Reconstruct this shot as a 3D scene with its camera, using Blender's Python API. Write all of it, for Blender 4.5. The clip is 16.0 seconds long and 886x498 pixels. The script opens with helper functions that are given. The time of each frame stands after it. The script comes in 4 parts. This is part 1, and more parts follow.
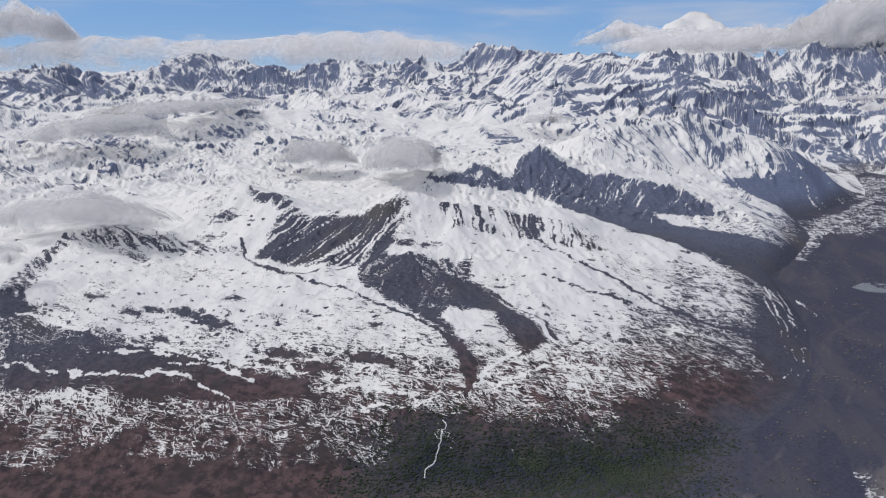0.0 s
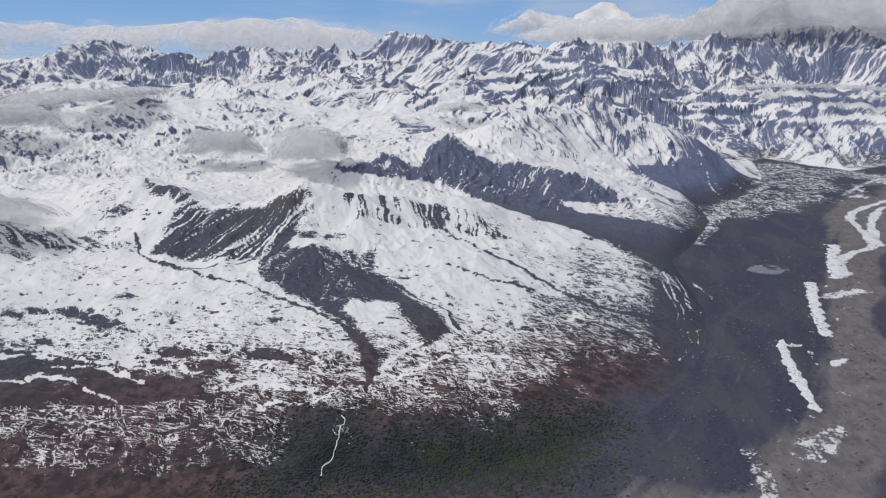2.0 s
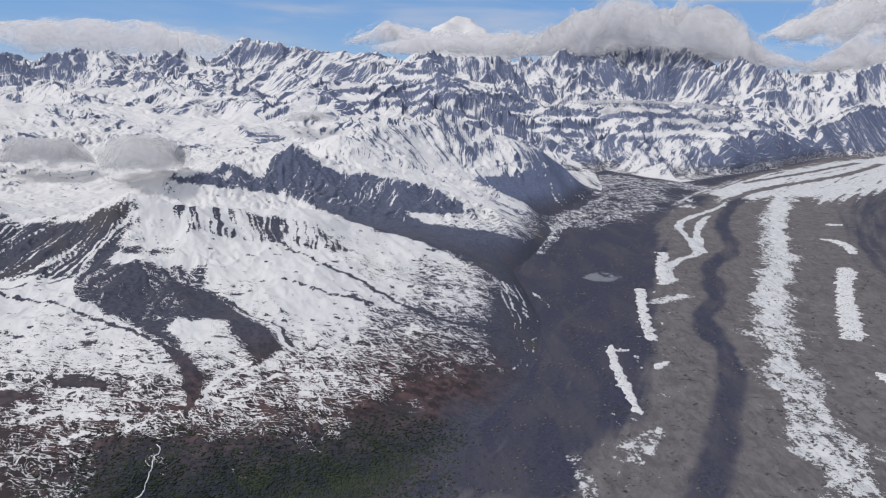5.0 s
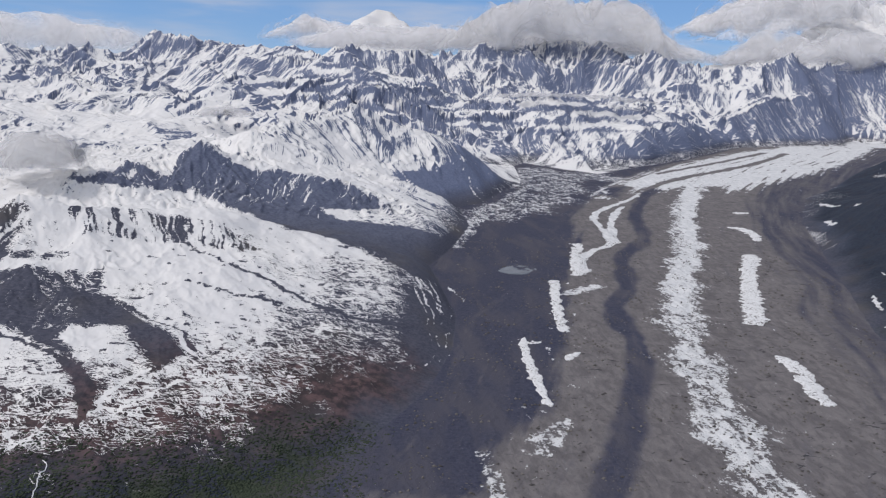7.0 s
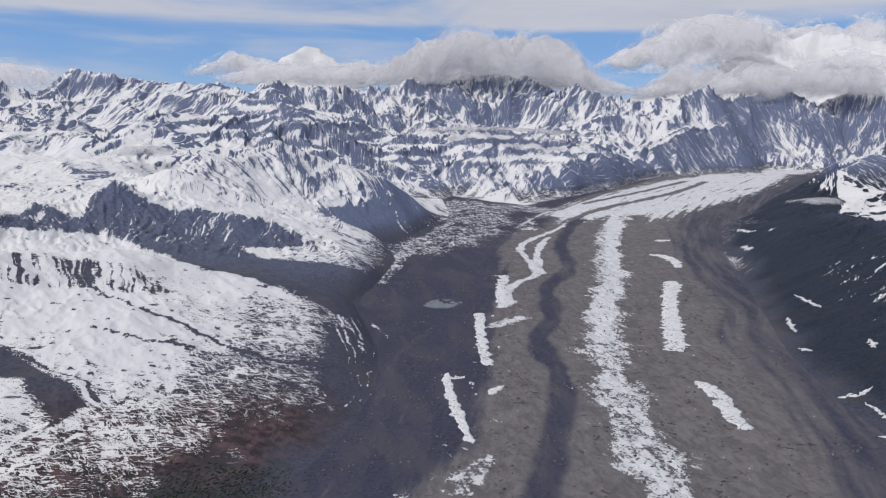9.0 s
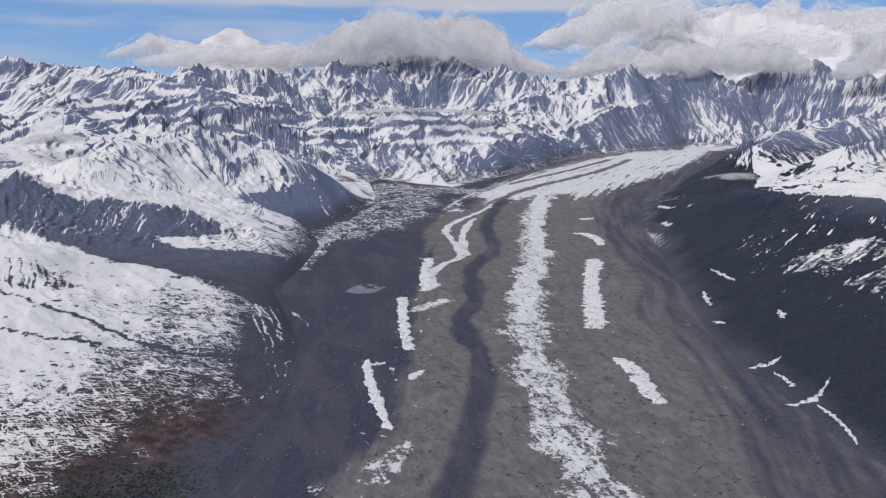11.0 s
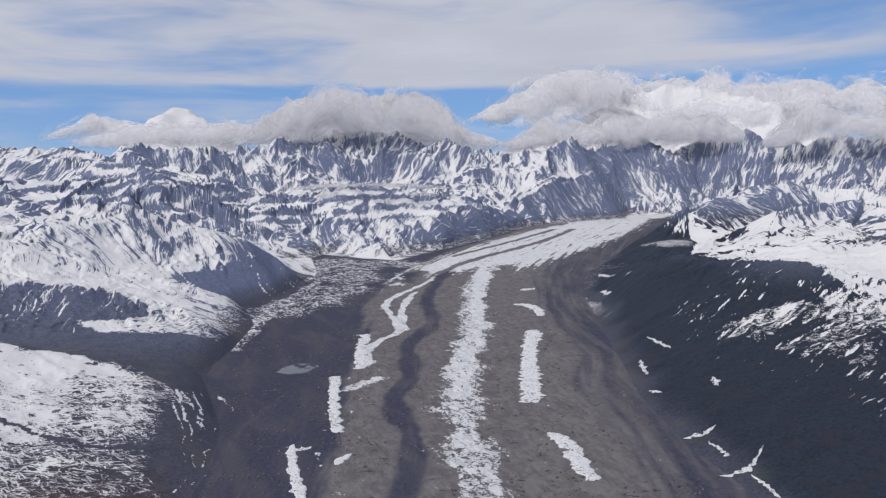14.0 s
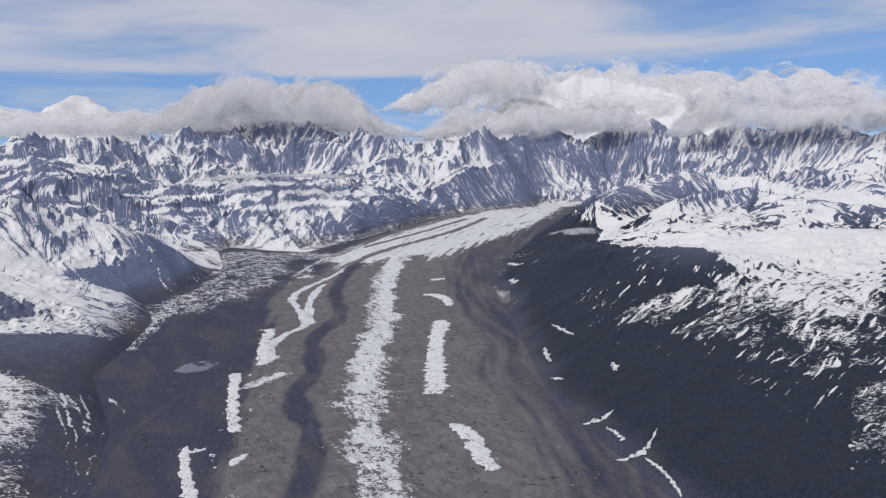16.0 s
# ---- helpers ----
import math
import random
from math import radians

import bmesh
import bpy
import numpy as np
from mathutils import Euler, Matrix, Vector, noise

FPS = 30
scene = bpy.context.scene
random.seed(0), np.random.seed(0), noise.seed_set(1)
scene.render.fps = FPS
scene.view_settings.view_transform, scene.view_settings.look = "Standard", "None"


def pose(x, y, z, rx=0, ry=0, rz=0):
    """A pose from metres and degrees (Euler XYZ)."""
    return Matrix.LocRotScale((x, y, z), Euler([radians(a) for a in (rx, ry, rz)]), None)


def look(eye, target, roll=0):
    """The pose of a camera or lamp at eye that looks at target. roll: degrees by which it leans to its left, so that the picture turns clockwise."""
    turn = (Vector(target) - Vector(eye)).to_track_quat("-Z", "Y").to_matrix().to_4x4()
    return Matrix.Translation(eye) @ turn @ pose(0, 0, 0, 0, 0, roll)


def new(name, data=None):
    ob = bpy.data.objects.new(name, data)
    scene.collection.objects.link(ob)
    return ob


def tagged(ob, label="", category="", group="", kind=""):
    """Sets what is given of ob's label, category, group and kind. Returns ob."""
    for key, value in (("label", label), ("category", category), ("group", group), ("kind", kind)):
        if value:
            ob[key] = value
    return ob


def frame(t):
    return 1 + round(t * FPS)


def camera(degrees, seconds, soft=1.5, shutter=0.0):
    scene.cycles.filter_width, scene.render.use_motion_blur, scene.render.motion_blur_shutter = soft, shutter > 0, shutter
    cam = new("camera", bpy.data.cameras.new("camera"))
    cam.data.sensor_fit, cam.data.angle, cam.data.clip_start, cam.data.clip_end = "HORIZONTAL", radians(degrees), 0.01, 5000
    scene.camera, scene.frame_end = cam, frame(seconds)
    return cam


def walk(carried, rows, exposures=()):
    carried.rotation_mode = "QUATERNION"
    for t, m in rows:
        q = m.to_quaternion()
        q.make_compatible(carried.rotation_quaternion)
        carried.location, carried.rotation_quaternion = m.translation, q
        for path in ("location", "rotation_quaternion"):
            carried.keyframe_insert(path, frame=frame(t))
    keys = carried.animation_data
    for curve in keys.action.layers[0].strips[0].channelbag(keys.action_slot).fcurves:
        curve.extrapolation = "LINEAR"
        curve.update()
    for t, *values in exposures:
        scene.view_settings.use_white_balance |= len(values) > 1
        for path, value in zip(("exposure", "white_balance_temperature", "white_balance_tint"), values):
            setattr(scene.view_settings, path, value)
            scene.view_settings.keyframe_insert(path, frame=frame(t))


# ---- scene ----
# ---- the camera's flight: seconds, place, heading, tilt and lean in degrees ----
cam = camera(59.32, 16.0, soft=1.2)
FLIGHT = [
    (0, (0.00, 0.00, 150.00), -14.62, -12.64, 0.33),
    (0.5, (2.25, 1.67, 150.02), -13.06, -12.88, -0.05),
    (1, (4.53, 3.30, 150.04), -12.70, -13.07, -0.21),
    (1.5, (6.83, 4.88, 150.06), -9.33, -13.17, 0.38),
    (2, (9.17, 6.42, 150.08), -8.68, -13.40, 0.54),
    (2.5, (11.53, 7.91, 150.09), -6.86, -12.63, 0.62),
    (3, (13.93, 9.36, 150.11), -5.43, -12.52, 0.87),
    (3.5, (16.35, 10.76, 150.13), -4.17, -12.71, 0.81),
    (4, (18.80, 12.12, 150.15), -1.79, -12.48, 1.09),
    (4.2, (19.79, 12.65, 150.15), -1.21, -12.39, 1.32),
    (6.3, (30.47, 17.78, 150.23), 5.27, -12.62, 1.96),
    (6.5, (31.51, 18.23, 150.23), 5.50, -12.65, 1.84),
    (7, (34.14, 19.32, 150.25), 6.92, -12.67, 1.88),
    (7.5, (36.80, 20.36, 150.27), 8.25, -11.99, 1.86),
    (8, (39.48, 21.36, 150.28), 9.81, -10.43, 1.77),
    (8.5, (42.20, 22.31, 150.30), 9.88, -9.88, 1.36),
    (9, (44.95, 23.22, 150.31), 11.56, -10.08, 1.14),
    (9.2, (46.05, 23.57, 150.32), 12.46, -10.23, 1.02),
    (11.3, (57.95, 26.82, 150.38), 17.06, -11.29, 0.89),
    (11.5, (59.11, 27.09, 150.39), 17.57, -10.95, 1.15),
    (12, (62.04, 27.73, 150.40), 18.37, -10.03, 0.63),
    (12.5, (64.99, 28.32, 150.42), 17.96, -6.88, -0.21),
    (13, (67.97, 28.87, 150.43), 17.77, -5.71, -0.33),
    (13.5, (70.98, 29.37, 150.44), 19.07, -5.69, -0.56),
    (14, (74.02, 29.83, 150.46), 19.76, -6.01, -0.61),
    (14.5, (77.08, 30.24, 150.47), 20.47, -6.22, -0.78),
    (15, (80.18, 30.61, 150.48), 22.67, -6.60, -0.82),
    (15.5, (83.31, 30.94, 150.49), 23.09, -6.53, -0.96),
    (16, (86.46, 31.22, 150.51), 25.74, -6.84, -0.81),
]
walk(cam, [(t, pose(*eye, 90 + tilt, 0, -heading) @ pose(0, 0, 0, 0, 0, lean)) for t, eye, heading, tilt, lean in FLIGHT], exposures=[(0, 0.03, 6260, 13), (7, 0.04, 6260, 14), (12, 0.0, 6190, 15), (16, 0.02, 6200, 15)])

# ---- daylight ----
SUN_HEADING, SUN_HEIGHT = -108, 53


class Nodes:
    """A short way to lay out shader nodes."""

    def __init__(self, tree):
        self.tree = tree
        tree.nodes.clear()

    def add(self, kind, inputs=(), **props):
        node = self.tree.nodes.new(kind)
        for key, value in props.items():
            setattr(node, key, value)
        for key, value in dict(inputs).items():
            if isinstance(value, bpy.types.NodeSocket):
                self.tree.links.new(value, node.inputs[key])
            else:
                node.inputs[key].default_value = value
        return node

    def math(self, op, a, b=0.0, c=0.0, clamp=False):
        return self.add("ShaderNodeMath", {0: a, 1: b, 2: c}, operation=op, use_clamp=clamp).outputs[0]

    def step(self, value, low, high, to_low=0.0, to_high=1.0):
        return self.add("ShaderNodeMapRange", {"Value": value, "From Min": low, "From Max": high, "To Min": to_low, "To Max": to_high}, interpolation_type="SMOOTHSTEP").outputs[0]

    def mix(self, factor, a, b):
        node = self.add("ShaderNodeMix", data_type="RGBA")
        for socket, value in zip((node.inputs[0], node.inputs[6], node.inputs[7]), (factor, a, b)):
            if isinstance(value, bpy.types.NodeSocket):
                self.tree.links.new(value, socket)
            else:
                socket.default_value = value if isinstance(value, float) else (*value, 1)[:4]
        return node.outputs[2]

    def noise(self, vector, scale, detail=6.0, rough=0.55, warp=0.0):
        return self.add("ShaderNodeTexNoise", {"Vector": vector, "Scale": scale, "Detail": detail, "Roughness": rough, "Distortion": warp}).outputs[0]

    def scaled(self, vector, x, y, z):
        return self.add("ShaderNodeVectorMath", {0: vector, 1: (x, y, z)}, operation="MULTIPLY").outputs[0]


world = bpy.data.worlds.new("sky")
world.use_nodes = True
scene.world = world
scene.cycles.transparent_max_bounces = 32
n = Nodes(world.node_tree)
sky = n.add("ShaderNodeTexSky", sky_type="NISHITA", sun_disc=False, sun_elevation=radians(SUN_HEIGHT), sun_rotation=radians(SUN_HEADING % 360), altitude=3500, air_density=1.0, dust_density=0.15, ozone_density=2.0)
way = n.add("ShaderNodeTexCoord").outputs["Generated"]
parts = n.add("ShaderNodeSeparateXYZ", {0: way}).outputs
# Thin high cloud in long sheets, thinner towards the right of the range.
sheet = n.noise(n.scaled(way, 1.6, 1.6, 12), 1.7, 5, 0.5, 0.6)
fine = n.noise(n.scaled(way, 5, 5, 30), 2.0, 6, 0.55, 0.3)
amount = n.math("ADD", n.math("MULTIPLY", sheet, 0.85), n.math("MULTIPLY", fine, 0.15))
amount = n.math("ADD", amount, n.step(parts[0], 0.40, 0.72, 0.0, -0.13))
amount = n.math("ADD", amount, n.step(parts[2], 0.088, 0.110, -0.05, 0.20))
cover = n.step(amount, 0.42, 0.72)
cover = n.math("MAXIMUM", cover, n.step(parts[2], 0.02, -0.03, 0.0, 0.8))
high_sun = n.mix(n.noise(n.scaled(way, 3, 3, 16), 2.0, 6), (4.6, 4.9, 5.5), (6.4, 6.55, 6.9))
# Clear mountain air keeps its blue down to the far ridges.
clear = n.mix(n.step(parts[2], 0.30, 0.04, 0.0, 0.62), sky.outputs[0], (1.3, 3.2, 6.6))
colour = n.mix(cover, clear, high_sun)
back = n.add("ShaderNodeBackground", {"Color": colour, "Strength": 0.094})
n.tree.links.new(back.outputs[0], n.add("ShaderNodeOutputWorld").inputs[0])

sun_data = bpy.data.lights.new("sun", "SUN")
sun_data.energy, sun_data.angle, sun_data.color = 1.88, radians(0.53), (1.0, 0.95, 0.87)
sun = new("sun", sun_data)
a, b = radians(SUN_HEADING), radians(SUN_HEIGHT)
sun.matrix_world = look((0, 0, 900), Vector((0, 0, 900)) - Vector((math.sin(a) * math.cos(b), math.cos(a) * math.cos(b), math.sin(b))))

# ---- materials ----
def material(name):
    m = bpy.data.materials.new(name)
    m.use_nodes = True
    return m, Nodes(m.node_tree)


def finish(n, colour, rough, height=None, bump=0.4, distance=0.5):
    bsdf = n.add("ShaderNodeBsdfPrincipled", {"Base Color": colour, "Roughness": rough})
    bsdf.inputs["Specular IOR Level"].default_value = 0.25
    if height is not None:
        b = n.add("ShaderNodeBump", {"Height": height, "Strength": bump, "Distance": distance})
        n.tree.links.new(b.outputs[0], bsdf.inputs["Normal"])
    n.tree.links.new(bsdf.outputs[0], n.add("ShaderNodeOutputMaterial").inputs[0])


def land_material():
    """Snow over rock, tundra and scrub. The snow lies where the land's own snow amount beats the grain of the ground."""
    m, n = material("snow_and_rock")
    where = n.add("ShaderNodeTexCoord").outputs["Object"]
    snow = n.add("ShaderNodeAttribute", attribute_name="snow").outputs["Fac"]
    cover = n.add("ShaderNodeSeparateXYZ", {0: n.add("ShaderNodeAttribute", attribute_name="cover").outputs["Vector"]}).outputs
    grain = n.noise(where, 0.55, 8, 0.66, 0.4)
    patch = n.noise(where, 0.09, 6, 0.6, 0.8)
    drift = n.noise(n.scaled(where, 0.085, 0.36, 0.3), 1.0, 3, 0.5, 1.0)
    flow = n.add("ShaderNodeAttribute", attribute_name="flow").outputs["Vector"]
    chute = n.noise(n.scaled(flow, 0.45, 0.026, 1.0), 1.0, 5, 0.62, 0.3)
    seam = n.noise(n.scaled(flow, 1.0, 0.04, 1.0), 1.0, 4, 0.6, 0.4)
    broad = n.noise(where, 0.02, 5, 0.5)
    # Far rock is painted paler and bluer to stand in for distance haze.
    hazed_rock = n.mix(n.step(grain, 0.3, 0.7), (0.094, 0.117, 0.196), (0.178, 0.207, 0.300))
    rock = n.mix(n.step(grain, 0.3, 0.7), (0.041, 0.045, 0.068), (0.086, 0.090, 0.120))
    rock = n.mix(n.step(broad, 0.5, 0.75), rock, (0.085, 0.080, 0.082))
    rock = n.mix(cover[2], rock, hazed_rock)
    mottle = n.noise(where, 0.22, 7, 0.65, 0.15)
    brown = n.mix(n.step(mottle, 0.38, 0.62), (0.034, 0.027, 0.031), (0.108, 0.070, 0.072))
    brown = n.mix(n.step(n.noise(where, 0.05, 5, 0.55), 0.48, 0.66), brown, (0.048, 0.038, 0.040))
    brown = n.mix(n.step(grain, 0.55, 0.70), brown, (0.034, 0.036, 0.028))
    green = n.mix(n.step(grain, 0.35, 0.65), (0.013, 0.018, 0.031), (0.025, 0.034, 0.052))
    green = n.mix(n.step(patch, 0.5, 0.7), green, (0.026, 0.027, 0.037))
    # Blotches of brighter green low down in the valley.
    lush = n.math("MULTIPLY", n.step(n.noise(where, 0.055, 5, 0.6, 0.4), 0.46, 0.60), n.step(n.add("ShaderNodeSeparateXYZ", {0: where}).outputs[2], 8.0, 3.0))
    green = n.mix(lush, green, (0.034, 0.046, 0.026))
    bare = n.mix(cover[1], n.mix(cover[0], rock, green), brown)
    # Snow keeps to fine winding hollows and leaves fine winding crests bare.
    turned = n.add("ShaderNodeVectorRotate", {"Vector": where, "Angle": 0.95}, rotation_type="Z_AXIS").outputs[0]
    slant = n.noise(n.scaled(turned, 0.085, 0.28, 0.3), 1.0, 3, 0.5, 0.9)
    hollow = n.math("MINIMUM", n.math("ABSOLUTE", n.math("SUBTRACT", drift, 0.5)), n.math("ABSOLUTE", n.math("SUBTRACT", slant, 0.46)))
    comb = n.noise(n.scaled(where, 0.15, 0.46, 0.4), 1.0, 3, 0.48, 0.8)
    bared = n.math("MINIMUM", n.math("ABSOLUTE", n.math("SUBTRACT", drift, 0.60)), n.math("ABSOLUTE", n.math("SUBTRACT", comb, 0.52)))
    vein = n.math("SUBTRACT", n.step(hollow, 0.0, 0.05, 1.0, 0.0), n.math("MULTIPLY", n.step(bared, 0.0, 0.035, 1.0, 0.0), n.step(broad, 0.35, 0.65, 0.15, 0.85)))
    edge = n.math("ADD", n.math("MULTIPLY", n.math("SUBTRACT", grain, 0.5), n.step(cover[2], 0, 1, 0.75, 0.5)), n.math("MULTIPLY", n.math("SUBTRACT", patch, 0.5), n.step(cover[2], 0, 1, 1.2, 0.35)))
    edge = n.math("ADD", edge, n.math("MULTIPLY", vein, n.step(cover[2], 0, 1, 0.75, 0.1)))
    edge = n.math("ADD", edge, n.math("MULTIPLY", n.math("SUBTRACT", chute, 0.5), n.step(cover[2], 0, 1, 0.9, 2.6)))
    edge = n.math("ADD", edge, n.math("MULTIPLY", n.math("SUBTRACT", seam, 0.5), n.step(cover[2], 0, 1, 0.3, 3.0)))
    lying = n.step(n.math("ADD", snow, edge), -0.05, 0.09)
    white = n.mix(n.step(broad, 0.3, 0.7), (0.695, 0.692, 0.692), (0.768, 0.760, 0.745))
    white = n.mix(n.step(patch, 0.55, 0.8), white, (0.66, 0.65, 0.64))
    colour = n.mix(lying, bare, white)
    height = n.math("ADD", n.math("MULTIPLY", grain, 0.8), n.math("MULTIPLY", lying, 0.25))
    finish(n, colour, n.step(lying, 0, 1, 0.92, 0.65), height, 0.5, 0.9)
    return m


def ice_material():
    """Rubble-covered ice with long bands: dark moraine, tan debris and bare white ice."""
    m, n = material("glacier_ice")
    where = n.add("ShaderNodeTexCoord").outputs["Object"]
    band = n.add("ShaderNodeSeparateXYZ", {0: n.add("ShaderNodeAttribute", attribute_name="band").outputs["Vector"]}).outputs
    grain = n.noise(where, 0.6, 8, 0.65, 0.5)
    patch = n.noise(where, 0.10, 6, 0.6, 1.0)
    drawn = n.noise(n.scaled(where, 0.30, 0.09, 0.3), 1.0, 6, 0.6, 0.6)
    tan = n.mix(n.step(n.math("ADD", n.math("MULTIPLY", patch, 0.45), n.math("MULTIPLY", drawn, 0.55)), 0.38, 0.62), (0.116, 0.108, 0.113), (0.180, 0.168, 0.170))
    tan = n.mix(n.step(grain, 0.60, 0.72), tan, (0.055, 0.052, 0.055))
    tan = n.mix(n.step(n.noise(n.scaled(where, 0.10, 0.2, 0.2), 1.0, 5, 0.6, 1.2), 0.63, 0.68), tan, (0.048, 0.047, 0.052))
    dark = n.mix(n.step(grain, 0.3, 0.7), (0.030, 0.034, 0.060), (0.060, 0.063, 0.096))
    dark = n.mix(n.step(n.noise(n.scaled(where, 0.055, 0.016, 0.1), 1.0, 5, 0.55, 0.5), 0.42, 0.66), dark, (0.068, 0.067, 0.088))
    colour = n.mix(n.step(n.math("ADD", band[1], n.math("MULTIPLY", n.math("SUBTRACT", drawn, 0.5), 0.8)), 0.12, 0.88), tan, dark)
    scrub = n.mix(n.step(grain, 0.35, 0.65), (0.016, 0.024, 0.014), (0.045, 0.060, 0.030))
    colour = n.mix(band[2], colour, scrub)
    bare = n.mix(n.step(drawn, 0.3, 0.7), (0.52, 0.535, 0.55), (0.72, 0.725, 0.73))
    rough = n.math("ADD", n.math("MULTIPLY", n.math("SUBTRACT", grain, 0.5), 1.6), n.math("ADD", n.math("MULTIPLY", n.math("SUBTRACT", drawn, 0.5), 1.0), n.math("MULTIPLY", n.math("SUBTRACT", patch, 0.5), 1.3)))
    white = n.step(n.math("ADD", n.math("SUBTRACT", band[0], 0.5), rough), -0.06, 0.1)
    finish(n, n.mix(white, colour, bare), 0.85, n.math("ADD", n.math("MULTIPLY", grain, 1.2), n.math("MULTIPLY", white, 0.3)), 0.6, 1.0)
    return m


def snow_material(name, tint):
    m, n = material(name)
    where = n.add("ShaderNodeTexCoord").outputs["Object"]
    grain = n.noise(where, 0.8, 8, 0.6, 0.3)
    colour = n.mix(n.step(grain, 0.35, 0.7), tint, tuple(0.88 * v for v in tint))
    finish(n, colour, 0.7, grain, 0.4, 0.5)
    return m


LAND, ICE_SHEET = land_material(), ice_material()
SNOW = snow_material("stream_foam", (0.80, 0.805, 0.81))


def old_snow_material():
    """Snow that has sunk and lets rubble through."""
    m, n = material("old_snow")
    where = n.add("ShaderNodeTexCoord").outputs["Object"]
    grain = n.noise(where, 0.7, 8, 0.68, 0.5)
    broad = n.noise(where, 0.15, 4, 0.5)
    stones = n.step(n.math("ADD", grain, n.math("MULTIPLY", broad, 0.35)), 0.74, 0.80)
    colour = n.mix(n.step(grain, 0.3, 0.7), (0.74, 0.75, 0.76), (0.60, 0.60, 0.60))
    finish(n, n.mix(stones, colour, (0.14, 0.13, 0.125)), 0.75, grain, 0.5, 0.5)
    return m


OLD_SNOW = old_snow_material()
# ---- the lie of the land ----
# One unit stands for ten metres of the real range, so that forty kilometres of depth fit in view.
CENTRE = np.array((35.0, 17.0))


def turns(ix, iy, seed):
    h = ix * np.uint32(374761393) + iy * np.uint32(668265263) + np.uint32(seed * 974711)
    h = (h ^ (h >> np.uint32(13))) * np.uint32(1274126177)
    return (h ^ (h >> np.uint32(16))) & np.uint32(255)


COSINES = np.cos(np.arange(256) * (math.pi / 128)).astype(np.float32)
SINES = np.sin(np.arange(256) * (math.pi / 128)).astype(np.float32)


def perlin(x, y, seed=0):
    """Gradient noise, about -1 to 1."""
    x, y = np.asarray(x, np.float32), np.asarray(y, np.float32)
    x0, y0 = np.floor(x), np.floor(y)
    fx, fy = x - x0, y - y0
    ix, iy = x0.astype(np.int32).view(np.uint32), y0.astype(np.int32).view(np.uint32)
    u, v = fx * fx * fx * (fx * (fx * 6 - 15) + 10), fy * fy * fy * (fy * (fy * 6 - 15) + 10)
    out = []
    for dx in (0, 1):
        for dy in (0, 1):
            k = turns(ix + np.uint32(dx), iy + np.uint32(dy), seed)
            out.append(COSINES[k] * (fx - np.float32(dx)) + SINES[k] * (fy - np.float32(dy)))
    a, b, c, d = out
    a += v * (b - a)
    c += v * (d - c)
    return np.float32(1.5) * (a + u * (c - a))


def fbm(x, y, octaves, seed=0, gain=0.5):
    total, amp, out = 0.0, 1.0, 0.0
    for k in range(octaves):
        out = out + amp * perlin(x * 2.03**k + 17.3 * k, y * 2.03**k - 9.1 * k, seed + k)
        total, amp = total + amp, amp * gain
    return out / total


def ridged(x, y, octaves, seed=0, gain=0.5):
    """Sharp crests and rounded hollows, 0 to 1."""
    total, amp, out, held = 0.0, 1.0, 0.0, 1.0
    for k in range(octaves):
        n = (1 - np.abs(perlin(x * 2.07**k + 31.7 * k, y * 2.07**k + 5.3 * k, seed + k))) ** 2
        out = out + amp * n * held
        held = np.clip(n * 1.6, 0, 1)
        total, amp = total + amp, amp * gain
    return out / total


def smooth(a, b, x):
    t = np.clip((x - a) / (b - a), 0, 1)
    return t * t * (3 - 2 * t)


def along(x, y, line):
    """Distance to a polyline, the run along it, and what stands in its third column there."""
    best, run, high, start = np.full(x.shape, 1e9, np.float32), np.zeros(x.shape, np.float32), 0.0, 0.0
    total = np.float32(1e-20)
    for p, q in zip(line, line[1:]):
        ex, ey = q[0] - p[0], q[1] - p[1]
        size = math.hypot(ex, ey)
        k = np.clip(((x - p[0]) * ex + (y - p[1]) * ey) / size**2, 0, 1)
        d = np.hypot(x - p[0] - k * ex, y - p[1] - k * ey)
        near = d < best
        best = np.where(near, d, best)
        run = np.where(near, start + k * size, run)
        if len(p) > 2:
            w = 1 / (d * d + np.float32(1)) ** 2
            high, total = high + w * (p[2] + k * (q[2] - p[2])), total + w
        start += size
    return best, run, high / total


def softly(x, y, ring):
    """Distance to an outline, rounded off where two sides are equally near."""
    out = 0.0
    for p, q in zip(ring, ring[1:] + ring[:1]):
        ex, ey = q[0] - p[0], q[1] - p[1]
        k = np.clip(((x - p[0]) * ex + (y - p[1]) * ey) / (ex * ex + ey * ey), 0, 1)
        d2 = (x - p[0] - k * ex) ** 2 + (y - p[1] - k * ey) ** 2 + np.float32(0.01)
        out = out + 1 / (d2 * d2)
    return out ** np.float32(-0.25)


def inside(x, y, ring):
    """Distance to the edge of a closed outline: positive inside."""
    within = np.zeros(x.shape, bool)
    for p, q in zip(ring, ring[1:] + ring[:1]):
        if p[1] != q[1]:
            within ^= ((p[1] > y) != (q[1] > y)) & (x < (q[0] - p[0]) * (y - p[1]) / (q[1] - p[1]) + p[0])
    d = along(x, y, ring + ring[:1])[0]
    return np.where(within, d, -d)


# Crest lines of the hills and mountains: name, half width, roughness, gully depth, points (x, y, height).
RIDGES = []


def crest(name, width, rough, gully, line):
    RIDGES.append((name, width, rough, gully, line))


